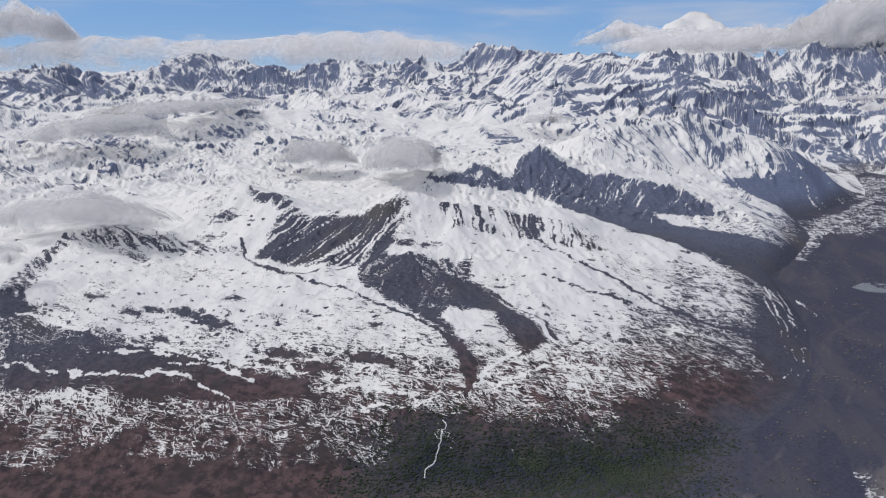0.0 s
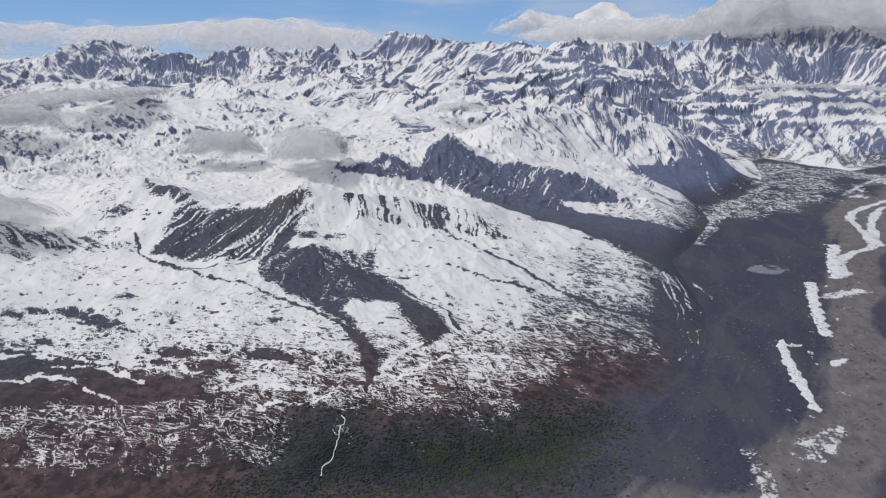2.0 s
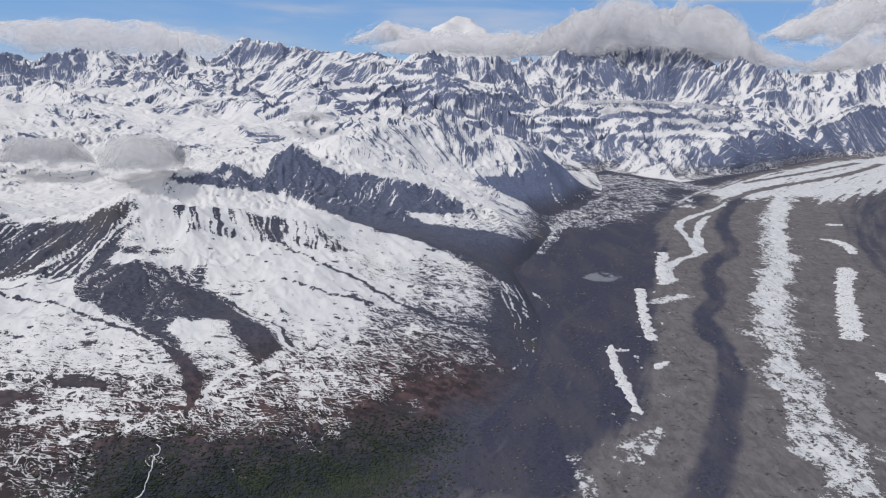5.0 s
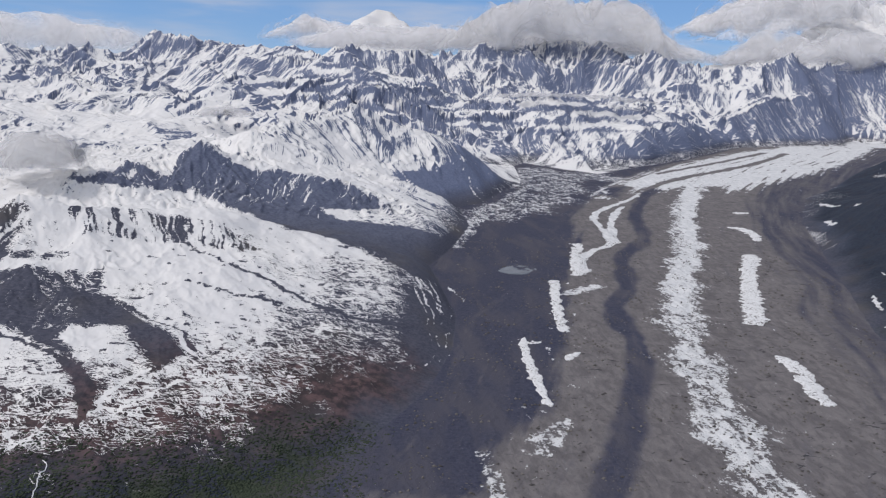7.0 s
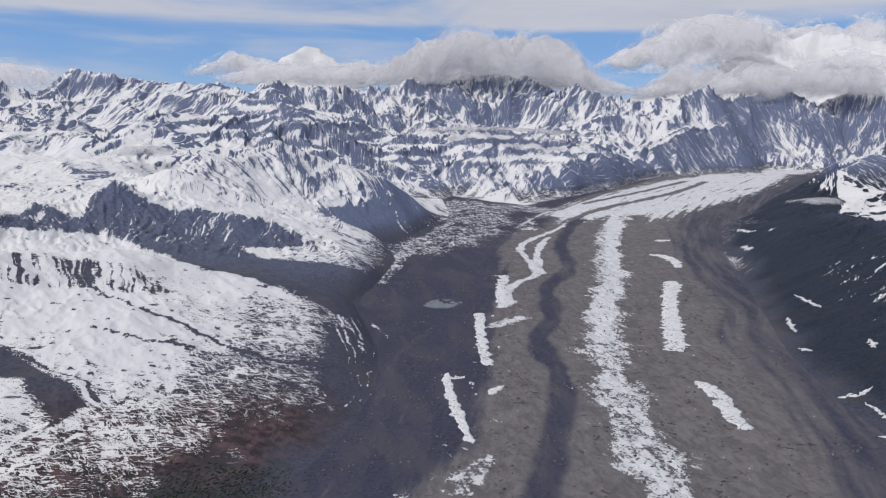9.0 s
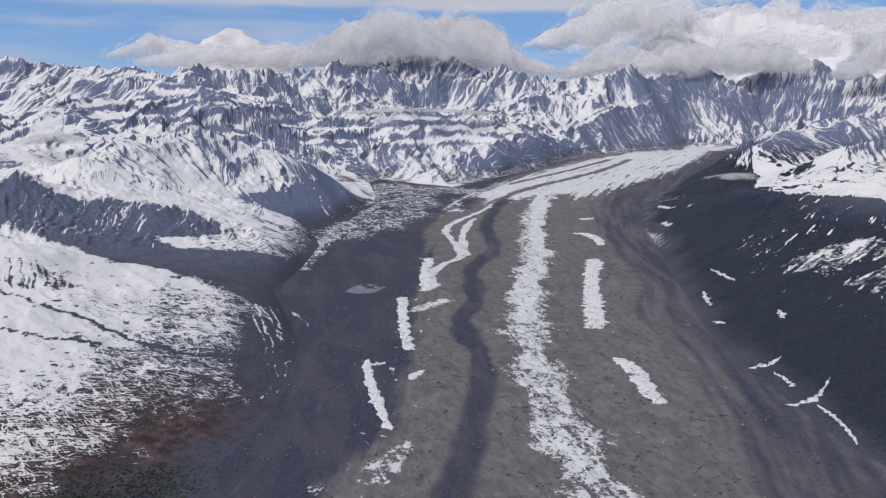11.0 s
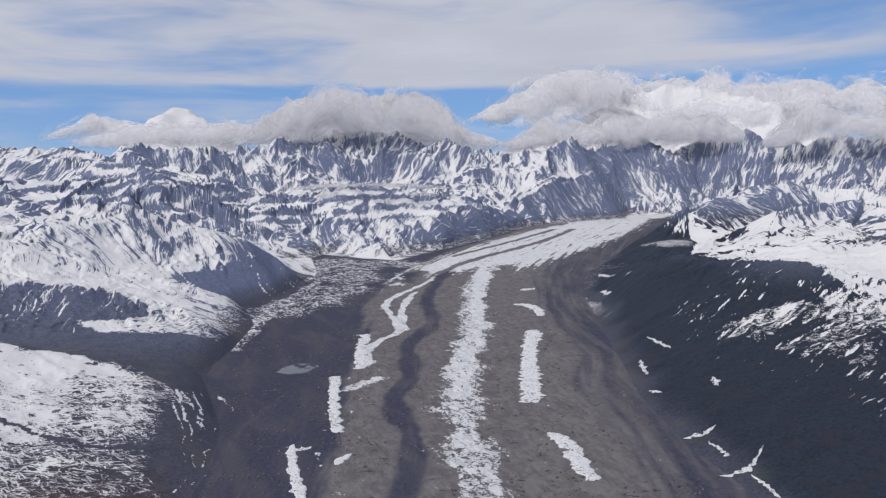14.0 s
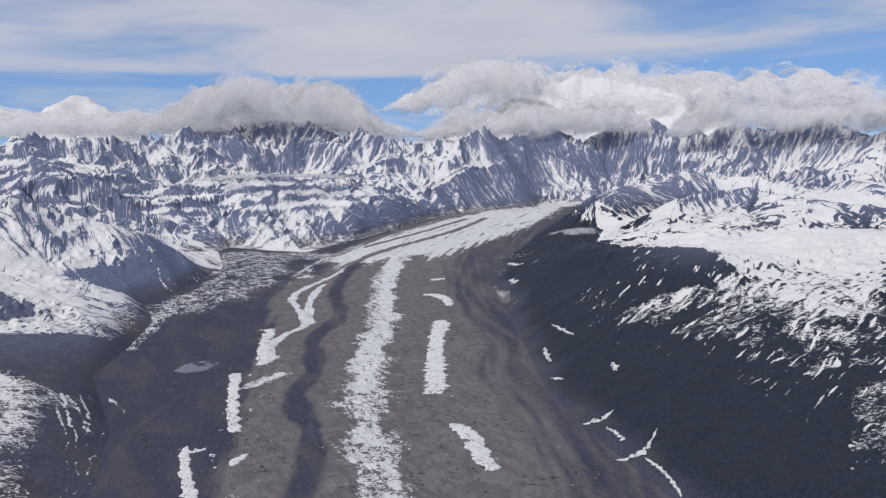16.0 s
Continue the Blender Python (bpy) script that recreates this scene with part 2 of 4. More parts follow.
crest("left_hill", 60, 3, 0.35, [(-327, 333, 39), (-345, 375, 46), (-349, 405, 52), (-341, 445, 47), (-301, 459, 37), (-257, 447, 27)])
crest("pyramid", 55, 4, 0.8, [(-293, 518, 72), (-258, 501, 66), (-219, 491, 58), (-185, 489, 60), (-156, 494, 73), (-124, 498, 65), (-89, 515, 61), (-63, 528, 57)])
crest("shoulder", 70, 2, 0.25, [(-63, 528, 57), (-34, 549, 46), (5, 549, 38), (36, 546, 33), (57, 533, 27)])
crest("second", 55, 5, 0.6, [(-187, 669, 62), (-158, 698, 69), (-125, 720, 71), (-98, 734, 85), (-69, 738, 72), (-22, 739, 60), (29, 732, 47), (73, 717, 36), (108, 670, 27), (119, 625, 19)])
crest("third", 80, 8, 0.6, [(-74, 844, 81), (-29, 898, 91), (31, 949, 112), (83, 955, 96), (121, 960, 90), (165, 975, 80), (205, 990, 52), (240, 1005, 22)])
crest("third_front", 40, 6, 0.45, [(-61, 825, 86), (-8, 825, 62), (60, 821, 42), (101, 805, 34)])
crest("far_left", 170, 30, 1.0, [(-1175, 1229, 158), (-1138, 1330, 148), (-1088, 1434, 143), (-1033, 1535, 167), (-972, 1624, 192), (-902, 1672, 182), (-811, 1718, 157), (-690, 1770, 180), (-606, 1853, 176), (-513, 1881, 180), (-412, 1930, 208), (-291, 1877, 199), (-189, 1790, 191), (-62, 1648, 193), (25, 1579, 191)])
crest("mid_left", 110, 16, 0.45, [(-650, 543, 80), (-626, 643, 77), (-588, 676, 70), (-602, 795, 78), (-572, 878, 90), (-542, 1013, 96), (-484, 1097, 97), (-421, 1122, 89), (-310, 1105, 75), (-216, 1023, 56)])
crest("mid_far", 120, 24, 0.7, [(-950, 886, 102), (-881, 1022, 98), (-813, 1139, 108), (-750, 1299, 110), (-642, 1355, 110), (-516, 1408, 120), (-351, 1406, 112), (-224, 1279, 89), (-134, 1292, 99)])
crest("banded", 170, 26, 1, [(-108, 1462, 142), (31, 1499, 136), (136, 1495, 119), (272, 1479, 102), (435, 1485, 117), (549, 1428, 107), (634, 1371, 97), (679, 1315, 62)])
crest("back_wall", 150, 34, 1.4, [(3, 1918, 195), (220, 1960, 194), (375, 1978, 212), (510, 2010, 232), (645, 1973, 236), (698, 1905, 200), (790, 1816, 192), (904, 1764, 188), (1033, 1751, 193)])
crest("back_right", 150, 34, 1.2, [(1033, 1769, 200), (1220, 1799, 200), (1400, 1795, 208), (1528, 1691, 219), (1638, 1519, 199), (1727, 1340, 213), (1729, 1172, 187), (1829, 1012, 176)])
crest("nunatak", 60, 12, 1.1, [(800, 1560, 98), (880, 1600, 118), (950, 1640, 126), (1030, 1660, 133), (1090, 1660, 128), (1130, 1650, 100)])
crest("right_snow", 100, 16, 0.5, [(742, 965, 66), (772, 945, 88), (810, 952, 97), (933, 1017, 115), (1031, 995, 118), (1091, 933, 113), (1104, 839, 97), (1114, 741, 99), (1161, 667, 100)])
crest("right_inner", 50, 10, 0.6, [(796, 802, 82), (857, 786, 95), (904, 773, 101), (903, 736, 92)])
crest("right_spur", 60, 5, 0.55, [(540, 700, 58), (548, 600, 64), (542, 508, 73), (580, 480, 62), (627, 465, 54)])
crest("great", 250, 26, 0.5, [(1600, 2860, 300), (1780, 2890, 372), (1962, 2912, 448), (2108, 2869, 484), (2262, 2755, 462), (2391, 2585, 400), (2406, 2374, 304)])
crest("white", 130, 2, 0.15, [(50, 3238, 352), (90, 3246, 380), (130, 3258, 393), (170, 3258, 394), (210, 3240, 374), (245, 3222, 345)])
NAMES = [r[0] for r in RIDGES]

# The low ground: the valley floor with its glacier. First the feet of the hills on the one side, then on the other.
LEFT_FOOT = [(-1500, 0), (-420, 100), (-250, 185), (-158, 205), (-73, 237), (-27, 262), (8, 290), (45, 325), (72, 371), (90, 423), (100, 480), (97, 555), (95, 600), (118, 655), (147, 748), (150, 840), (188, 880), (215, 945), (250, 1000), (262, 1060), (278, 1180), (300, 1215), (345, 1150), (387, 1106), (500, 1205), (600, 1290), (690, 1390), (784, 1480), (850, 1500), (930, 1530), (1060, 1560), (1130, 1640)]
RIGHT_FOOT = [(1210, 1560), (1110, 1380), (1000, 1320), (765, 1073), (587, 907), (501, 770), (433, 618), (387, 515), (353, 441), (340, 398), (328, 355), (320, 310), (314, 279), (320, 150), (420, -300), (900, -1500)]
LOWLAND = LEFT_FOOT + RIGHT_FOOT + [(-1500, -1500)]
ICE = [(40, -300), (0, 150), (22, 276), (39, 310)] + LEFT_FOOT[7:] + RIGHT_FOOT[:14] + [(420, -300)]


def floor_height(x, y):
    return 0.02 * np.maximum(0, np.hypot(x, y) - 350)


def shape(x, y):
    """The broad shape: height over the floor, roughness and gully depth, the ruling crest's number, the distance into the low ground, the run along the crest and the distance from it."""
    x, y = x.astype(np.float32), y.astype(np.float32)
    wx, wy = x + 14 * fbm(x / 130, y / 130, 3, 51), y + 14 * fbm(x / 130, y / 130, 3, 61)
    low = inside(x + 4 * fbm(x / 40, y / 40, 3, 5), y + 4 * fbm(x / 40, y / 40, 3, 6), LOWLAND)
    out = np.where(low < 0, softly(x, y, LOWLAND), 0)
    left = smooth(60, -60, x - 0.6 * y)
    base = left * 62 * (1 - np.exp(-out * 0.27 / 62)) + (1 - left) * 95 * (1 - np.exp(-out * (0.40 - 0.34 * smooth(640, 950, y)) / 95))
    base = base * (1 + 0.25 * fbm(x / 180, y / 180, 3, 9))
    ground = floor_height(x, y)
    rises, weights, runs, gaps = [], [], [], []
    for name, width, rough, gully, line in RIDGES:
        d, s, z = along(wx, wy, line)
        rise = np.maximum(z - base - ground, 0) * np.exp(-((d / width) ** 1.25))
        rises.append(rise), runs.append(s), gaps.append(d)
        weights.append((rise + 60 * np.exp(-d / 120)) ** 3 + 1e-6)
    rises, weights = np.array(rises), np.array(weights)
    ruler = weights.argmax(0)
    weights /= weights.sum(0)
    rise = 8 * np.log(np.exp(rises / 8).sum(0) - len(RIDGES) + 1)
    rough = sum(w * r[2] for w, r in zip(weights, RIDGES))
    gully = sum(w * r[3] for w, r in zip(weights, RIDGES))
    far = smooth(500, 1200, np.hypot(x, y))
    tall = smooth(4, 50, base + rise)
    crag = (1 - far) * (ridged(wx / 50, wy / 50, 3, 11) - 0.45) + far * (ridged(wx / 190, wy / 190, 3, 15, 0.34) - 0.5)
    height = (base + rise + crag * rough * tall) * (1 - np.exp(-((out / (12 + 26 * far)) ** 1.1)))
    run, gap = (np.take_along_axis(np.array(v), ruler[None], 0)[0] for v in (runs, gaps))
    return height, rough * tall, gully, ruler, low, run, gap


def gullies(x, y, dx, dy, seed):
    """Waves across the given direction, in cells of one unit: value and slope."""
    x0, y0 = np.floor(x), np.floor(y)
    fx, fy = x - x0, y - y0
    ix, iy = x0.astype(np.int32).view(np.uint32), y0.astype(np.int32).view(np.uint32)
    total, value, slope = 1e-6, 0.0, 0.0
    for i in (-1, 0, 1):
        for j in (-1, 0, 1):
            k = turns(ix + np.uint32(i % 2**32), iy + np.uint32(j % 2**32), seed)
            ox, oy = fx - i - np.float32(0.5) - np.float32(0.45) * COSINES[k], fy - j - np.float32(0.5) - np.float32(0.45) * SINES[k]
            w = np.exp(-2.2 * (ox * ox + oy * oy))
            phase = (2 * math.pi) * (ox * dx + oy * dy)
            total, value, slope = total + w, value + w * np.cos(phase), slope - w * np.sin(phase)
    return value / total, (2 * math.pi) * slope / total


CELLS = (210, 110, 55, 27, 13.5, 6.7, 3.4)


def land(x, y, broad=None):
    """Height, how far a place stands out as a rib (+) or lies in a gully (-), the ruling crest's number and the distance into the low ground."""
    x, y = x.astype(np.float32), y.astype(np.float32)
    if broad is None:
        broad = shape(x, y)
        sx, sy = (shape(x + 3, y)[0] - broad[0]) / 3, (shape(x, y + 3)[0] - broad[0]) / 3
    else:
        broad, sx, sy = broad
    height, rough, gully, ruler, low = broad[:5]
    out, far = np.maximum(0, -low), smooth(500, 1000, np.hypot(x, y))
    lift = smooth(2, 22, out)
    rib, start = 0.0, height
    for k, cell in enumerate(CELLS):
        amp = 0.055 * cell * gully * lift * (far * (1.2, 0.9, 0.42, 0.24, 0.18, 0.12, 0)[k] + (1 - far) * (0, 0, 0.3, 1, 0.9, 0.7, 0.5)[k])
        steep = np.sqrt(sx * sx + sy * sy) + 1e-5
        hold = np.clip(steep / 0.3, 0, 1)
        value, slope = gullies(x / cell + 3.7 * k, y / cell, -sy / steep, sx / steep, 101 + k)
        height = height + amp * hold * value
        rib = rib + hold * value * (0.25, 0.45, 0.65, 0.85, 0.85, 0.7, 0.5)[k]
        push = amp * hold * slope / cell * 0.7
        sx, sy = sx - push * sy / steep, sy + push * sx / steep
    height = height + 0.05 * rough * (ridged(x / 24, y / 24, 4, 19) - 0.45) * lift
    height = height + (1.5 * fbm(x / 16, y / 16, 5, 31) + 1.6 * (ridged(x / 38, y / 30, 4, 35) - 0.45)) * smooth(0, 30, out)
    height = floor_height(x, y) + np.maximum(height, 0.4 * smooth(0, 8, out))
    # The ice swells in long low waves along its flow.
    ice = smooth(0, 20, low)
    height = height + ice * (1.0 * fbm(x / 22, y / 60, 4, 41) + 0.5 * ridged(x / 6, y / 9, 3, 45))
    return height, rib, ruler, low


# ---- what covers the ground ----
# Amounts that add to the snow within outlines: amount, softness, furrows, the crest they run from and their slant, outline.
PATCHES = []


def patch(amount, soft, streak, crest_name, shear, ring):
    PATCHES.append((amount, soft, streak, crest_name, shear, ring))


patch(-1.5, 7, 0.35, "", 0, [(-165, 426), (-157, 435), (-129, 437), (-110, 444), (-97, 442), (-95, 426), (-109, 427), (-84, 417), (-57, 391), (-43, 376), (-51, 354), (-62, 372), (-75, 391), (-96, 390), (-100, 375), (-86, 355), (-70, 339), (-68, 313), (-79, 336), (-95, 361), (-129, 390), (-153, 402)])
patch(-1.7, 9, 1.9, "pyramid", 0.36, [(-280, 511), (-248, 499), (-214, 481), (-182, 481), (-154, 486), (-151, 466), (-150, 435), (-168, 425), (-195, 419), (-233, 427), (-235, 456), (-240, 482), (-271, 501)])
patch(-1.0, 7, 1.7, "pyramid", -0.3, [(-135, 497), (-96, 514), (-65, 517), (-34, 508), (-19, 501), (-40, 487), (-66, 487), (-95, 480), (-120, 474)])
patch(-1.6, 10, 0.95, "second", 0.1, [(-186, 655), (-152, 694), (-119, 690), (-105, 725), (-72, 722), (-11, 735), (19, 729), (58, 710), (57, 696), (5, 680), (28, 655), (-17, 642), (-60, 650), (-93, 680), (-134, 662)])
patch(-2.0, 12, 0.4, "", 0, [(-46, 657), (28, 655), (73, 663), (117, 658), (117, 607), (76, 511), (57, 530), (24, 547), (-10, 544)])
patch(-1.7, 10, 1.4, "third", 0, [(70, 850), (114, 885), (150, 925), (168, 985), (205, 992), (250, 1012), (225, 945), (190, 880), (152, 838), (115, 845)])
patch(-0.85, 20, 0, "", 0, [(50, 533), (64, 523), (80, 530), (104, 545), (108, 480), (98, 430), (80, 393), (63, 404), (69, 434), (66, 466), (63, 498), (53, 526)])
patch(0.22, 16, 0, "", 0, [(42, 530), (81, 561), (101, 510), (88, 422), (60, 377), (30, 343), (-3, 335), (3, 386), (27, 439)])
patch(-0.36, 25, 0, "", 0, [(31, 512), (58, 508), (83, 486), (79, 420), (60, 373), (20, 348), (-3, 362), (7, 426)])
patch(-0.95, 10, 0, "", 0, [(-320, 318), (-288, 304), (-248, 310), (-205, 305), (-173, 302), (-142, 300), (-137, 290), (-168, 277), (-200, 264), (-238, 259), (-261, 253)])
patch(-1.3, 8, 0.9, "left_hill", 0, [(-329, 327), (-345, 370), (-347, 400), (-340, 385), (-310, 324), (-302, 298)])
patch(-0.8, 14, 1.1, "left_hill", 0, [(-336, 360), (-347, 402), (-336, 447), (-290, 443), (-247, 432), (-276, 420), (-319, 406), (-336, 390)])
patch(-1.8, 20, 0.3, "right_snow", 0, [(493, 755), (590, 930), (690, 1050), (730, 960), (725, 871), (675, 810), (637, 717), (515, 565), (452, 558)])
patch(-0.8, 14, 1.1, "right_snow", 0, [(892, 1302), (1010, 1420), (800, 980), (756, 926), (730, 880), (690, 930), (720, 1060)])
patch(-0.15, 26, 0, "", 0, [(-259, 251), (-200, 263), (-136, 288), (-77, 312), (-72, 293), (-104, 271), (-156, 256), (-238, 228)])
patch(-1.0, 12, 0.7, "right_spur", 0.2, [(506, 637), (532, 660), (558, 600), (545, 500), (550, 474), (515, 464), (476, 483), (480, 560)])
patch(0.7, 14, 0.4, "", 0, [(556, 476), (600, 620), (748, 640), (806, 529), (545, 346), (518, 361), (536, 416)])
patch(0.3, 26, 0.5, "", 0, [(1140, 1640), (1205, 1575), (1280, 1640), (1230, 1730), (1185, 1750)])
patch(0.55, 20, 0.3, "", 0, [(440, 490), (468, 484), (539, 464), (549, 427), (543, 380), (530, 332), (476, 295), (461, 313), (420, 311), (426, 352), (444, 365), (434, 407)])
patch(0.9, 12, 0, "", 0, [(465, 282), (442, 282), (420, 275), (387, 255), (382, 228), (440, 220)])
# Bare round spots in the snow: x, y, radius.
SPOTS = [(-215, 370, 3), (-230, 346, 5), (-216, 342, 5), (-205, 337, 4), (-124, 326, 4), (-160, 321, 5), (-298, 400, 6), (-280, 476, 6), (-253, 501, 5), (-276, 448, 4), (-303, 310, 8), (-140, 449, 4), (-124, 454, 4), (-130, 359, 2), (-254, 333, 3), (-282, 340, 3), (-311, 353, 2), (-229, 288, 4), (-224, 316, 3), (-112, 324, 4), (-141, 311, 5), (-166, 311, 3), (-248, 343, 3)]
def rounded(line):
    """A line with its corners cut off twice."""
    for _ in range(2):
        line = [line[0]] + [(a[0] + f * (b[0] - a[0]), a[1] + f * (b[1] - a[1])) for a, b in zip(line, line[1:]) for f in (0.25, 0.75)] + [line[-1]]
    return line


# Meltwater runnels: half width, line.
RUNNELS = []


def runnel(half, line):
    RUNNELS.append((half, rounded(line)))


runnel(1, [(-253, 446), (-238, 422), (-208, 407), (-185, 401), (-149, 391), (-110, 370), (-88, 355), (-75, 337), (-69, 308)])
runnel(1.3, [(-61, 486), (-35, 472), (-10, 459), (7, 448), (22, 434), (52, 429), (77, 442)])
runnel(0.7, [(-55, 443), (-32, 440), (-9, 436), (4, 437)])
runnel(0.7, [(-79, 413), (-51, 396), (-39, 377)])
runnel(0.8, [(-223, 415), (-196, 405), (-173, 419), (-167, 426)])
# Drifts that line the old moraine ridges: half width, line.
DRIFTS = []


def drift(half, line):
    DRIFTS.append((half, rounded(line)))


drift(0.7, [(-271, 266), (-262, 269), (-251, 271), (-236, 274), (-218, 280), (-209, 288), (-196, 290), (-179, 280), (-167, 279)])
drift(0.8, [(-300, 307), (-281, 310), (-256, 303), (-240, 306), (-217, 309), (-194, 306), (-171, 306), (-143, 308)])
drift(0.9, [(-240, 291), (-225, 302), (-213, 302)])
drift(0.8, [(-110, 286), (-97, 293), (-79, 304)])
drift(0.9, [(-209, 288), (-205, 299), (-190, 301), (-167, 296)])
drift(0.7, [(-133, 294), (-121, 301), (-100, 304), (-83, 297)])
drift(2.2, [(166, 955), (168, 915), (172, 880)])
drift(0.5, [(-68, 308), (-67, 340), (-51, 357), (-32, 356)])
drift(0.5, [(-60, 318), (-49, 340), (-35, 355), (-5, 356)])
RIM = [
    [(76, 507), (80, 493), (82, 471), (82, 450)],
    [(79, 507), (81, 502), (90, 488), (86, 453)],
    [(84, 520), (87, 508), (91, 496), (90, 470)],
    [(92, 527), (99, 510), (94, 455), (86, 414)],
    [(102, 545), (106, 525), (108, 508)],
    [(81, 433), (78, 415), (73, 395)],
    [(85, 435), (82, 418), (79, 405)],
    [(76, 490), (77, 470), (78, 445)],
]
for line in RIM:
    drift(0.5, line)
SCRUB = [(-94, 278), (-72, 293), (-62, 280), (-37, 293), (-3, 310), (30, 328), (19, 283), (9, 268), (-92, 239), (-92, 257)]
# Long bands on the ice: which, half width, strength, line.
BANDS = []


def band(which, half, strength, line):
    BANDS.append((which, half, strength, rounded(line)))


band(0, 15, 0.6, [(194, 266), (192, 279), (199, 316), (210, 364), (231, 435), (265, 524), (330, 657), (377, 794), (474, 979), (609, 1153)])
band(0, 11, 0.85, [(250, 488), (282, 569), (332, 657), (360, 727), (394, 813), (444, 920), (498, 1034)])
band(0, 4.2, 0.95, [(210, 579), (228, 634), (242, 652), (266, 671), (273, 717), (283, 794), (302, 830), (361, 896), (403, 960)])
band(0, 3.2, 0.9, [(271, 677), (277, 711), (303, 791), (335, 850)])
band(0, 6, 0.7, [(186, 526), (197, 537), (211, 542)])
band(0, 8, 0.48, [(122, 663), (142, 718), (173, 810), (205, 879), (245, 963), (304, 1035)])
band(0, 5, 0.55, [(136, 699), (156, 789), (174, 842)])
band(0, 42, 0.47, [(240, 1000), (285, 1120), (330, 1110), (390, 1060)])
band(0, 40, 0.46, [(175, 800), (250, 880), (310, 990), (310, 1080)])
for line in RIM:
    band(0, 1.0, 0.62, line)
band(0, 7, 0.5, [(112, 306), (117, 319), (130, 329)])
band(0, 4, 0.55, [(89, 307), (89, 293), (90, 280), (89, 271)])
band(1, 8, 0.85, [(128, 269), (143, 296), (166, 345), (193, 405), (200, 451), (204, 495), (227, 528), (241, 566), (254, 626), (288, 668), (312, 712), (324, 789), (390, 926), (425, 976)])
# Rubble lines that part the white ice.
band(2, 7, 1.0, [(390, 926), (422, 991), (497, 1073), (611, 1163), (702, 1243), (840, 1391)])
band(2, 14, 1.0, [(355, 925), (368, 960), (380, 985)])
band(2, 6, 0.9, [(480, 1115), (640, 1250), (800, 1400)])
# The clean white ice that comes down from the glacier's head.
RIBBON = [(299, 887), (362, 997), (451, 1108), (548, 1212), (713, 1372), (924, 1535), (1060, 1560), (1130, 1640), (1600, 2100), (1700, 2000), (1210, 1560), (1087, 1480), (810, 1190), (667, 1070), (574, 998), (500, 940), (520, 1000), (470, 985), (430, 965), (403, 960), (372, 940), (340, 905)]
DARK_ICE = [(86, 272), (93, 312), (121, 341), (132, 358), (144, 404), (162, 445), (190, 554), (236, 679), (264, 807), (334, 931), (352, 912), (393, 998), (268, 948), (155, 804), (119, 657), (71, 656), (87, 586), (101, 480), (90, 423), (66, 365), (39, 310), (22, 276)]
headings = np.radians(np.concatenate([np.arange(-180, -57, 3.0), np.linspace(-56, 64, 1400), np.arange(66, 181, 3.0)]))
reaches = np.concatenate([np.linspace(0, 190, 12), np.exp(np.interp(np.linspace(0, 1, 790), (0, 0.49, 0.88, 1), np.log((200, 950, 2150, 4700))))])
AZ, RR = np.meshgrid(headings, reaches)
AZ, RR = AZ.astype(np.float32), RR.astype(np.float32)
X, Y = np.float32(CENTRE[0]) + RR * np.sin(AZ), np.float32(CENTRE[1]) + RR * np.cos(AZ)


def slopes(z):
    """The slope of a height over the grid, along x and along y."""
    (px, qx), (py, qy), (pz, qz) = (np.gradient(v) for v in (X, Y, z))
    area = px * qy - py * qx
    area = np.where(np.abs(area) < 1e-6, 1e-6, area)
    return (pz * qy - py * qz) / area, (px * qz - pz * qx) / area


broad = shape(X, Y)
H, RIB, RULER, LOW = land(X, Y, (broad, *slopes(broad[0])))

# Normals of the whole sheet.
gx, gy = slopes(H)
NORMAL = np.stack([-gx, -gy, np.ones_like(gx)], -1)
NORMAL /= np.linalg.norm(NORMAL, axis=-1, keepdims=True)
UP = NORMAL[..., 2]

FAR = smooth(550, 1000, RR)
RIGHT = smooth(-40, 40, X - 0.55 * Y)
wobble = fbm(X / 25, Y / 25, 4, 81)
rise_over = H - floor_height(X, Y)
near_left = np.interp(rise_over + 5 * wobble, (0, 5, 10, 19, 36), (-1.95, -1.08, -0.47, 0.1, 0.72)) + 0.5 * fbm(X / 45, Y / 45, 3, 82)
# Small bare ledges break through the snow, drawn out along the slope.
near_left = near_left - 1.2 * smooth(0.54, 0.72, perlin((X + 0.35 * Y) / 7.5, (Y - 0.2 * X) / 2.8, 141) + 0.45 * wobble) * smooth(8, 24, rise_over)
near_right = np.interp(rise_over + 14 * wobble, (0, 30, 55, 75, 110), (-2.2, -1.3, -0.5, 0.2, 0.45))
near = near_left * (1 - RIGHT) + near_right * RIGHT - 0.2 * RIB
# Flecks of snow lie in the gullies of the dark valley side, drawn out down the slope.
down, level = 0.95 * X + 0.3 * Y, 0.95 * Y - 0.3 * X + 9 * fbm(X / 70, Y / 70, 3, 134)
FLECKS = perlin(level / 3.0, down / 30, 131) + 0.65 * perlin(level / 1.4, down / 13, 132) + 0.6 * wobble
near = near + RIGHT * (0.75 * FLECKS * smooth(18, 50, rise_over) + 2.2 * smooth(0.52, 0.85, FLECKS) * smooth(4, 40, rise_over))
bx, by = slopes(broad[0])
high = np.interp(0.45 * UP + 0.55 / np.sqrt(1 + bx * bx + by * by), (0.45, 0.62, 0.80, 0.94), (-0.8, -0.25, 0.35, 0.95)) + np.interp(rise_over, (0, 12, 45), (-0.45, -0.12, 0.08)) - 0.34 * RIB
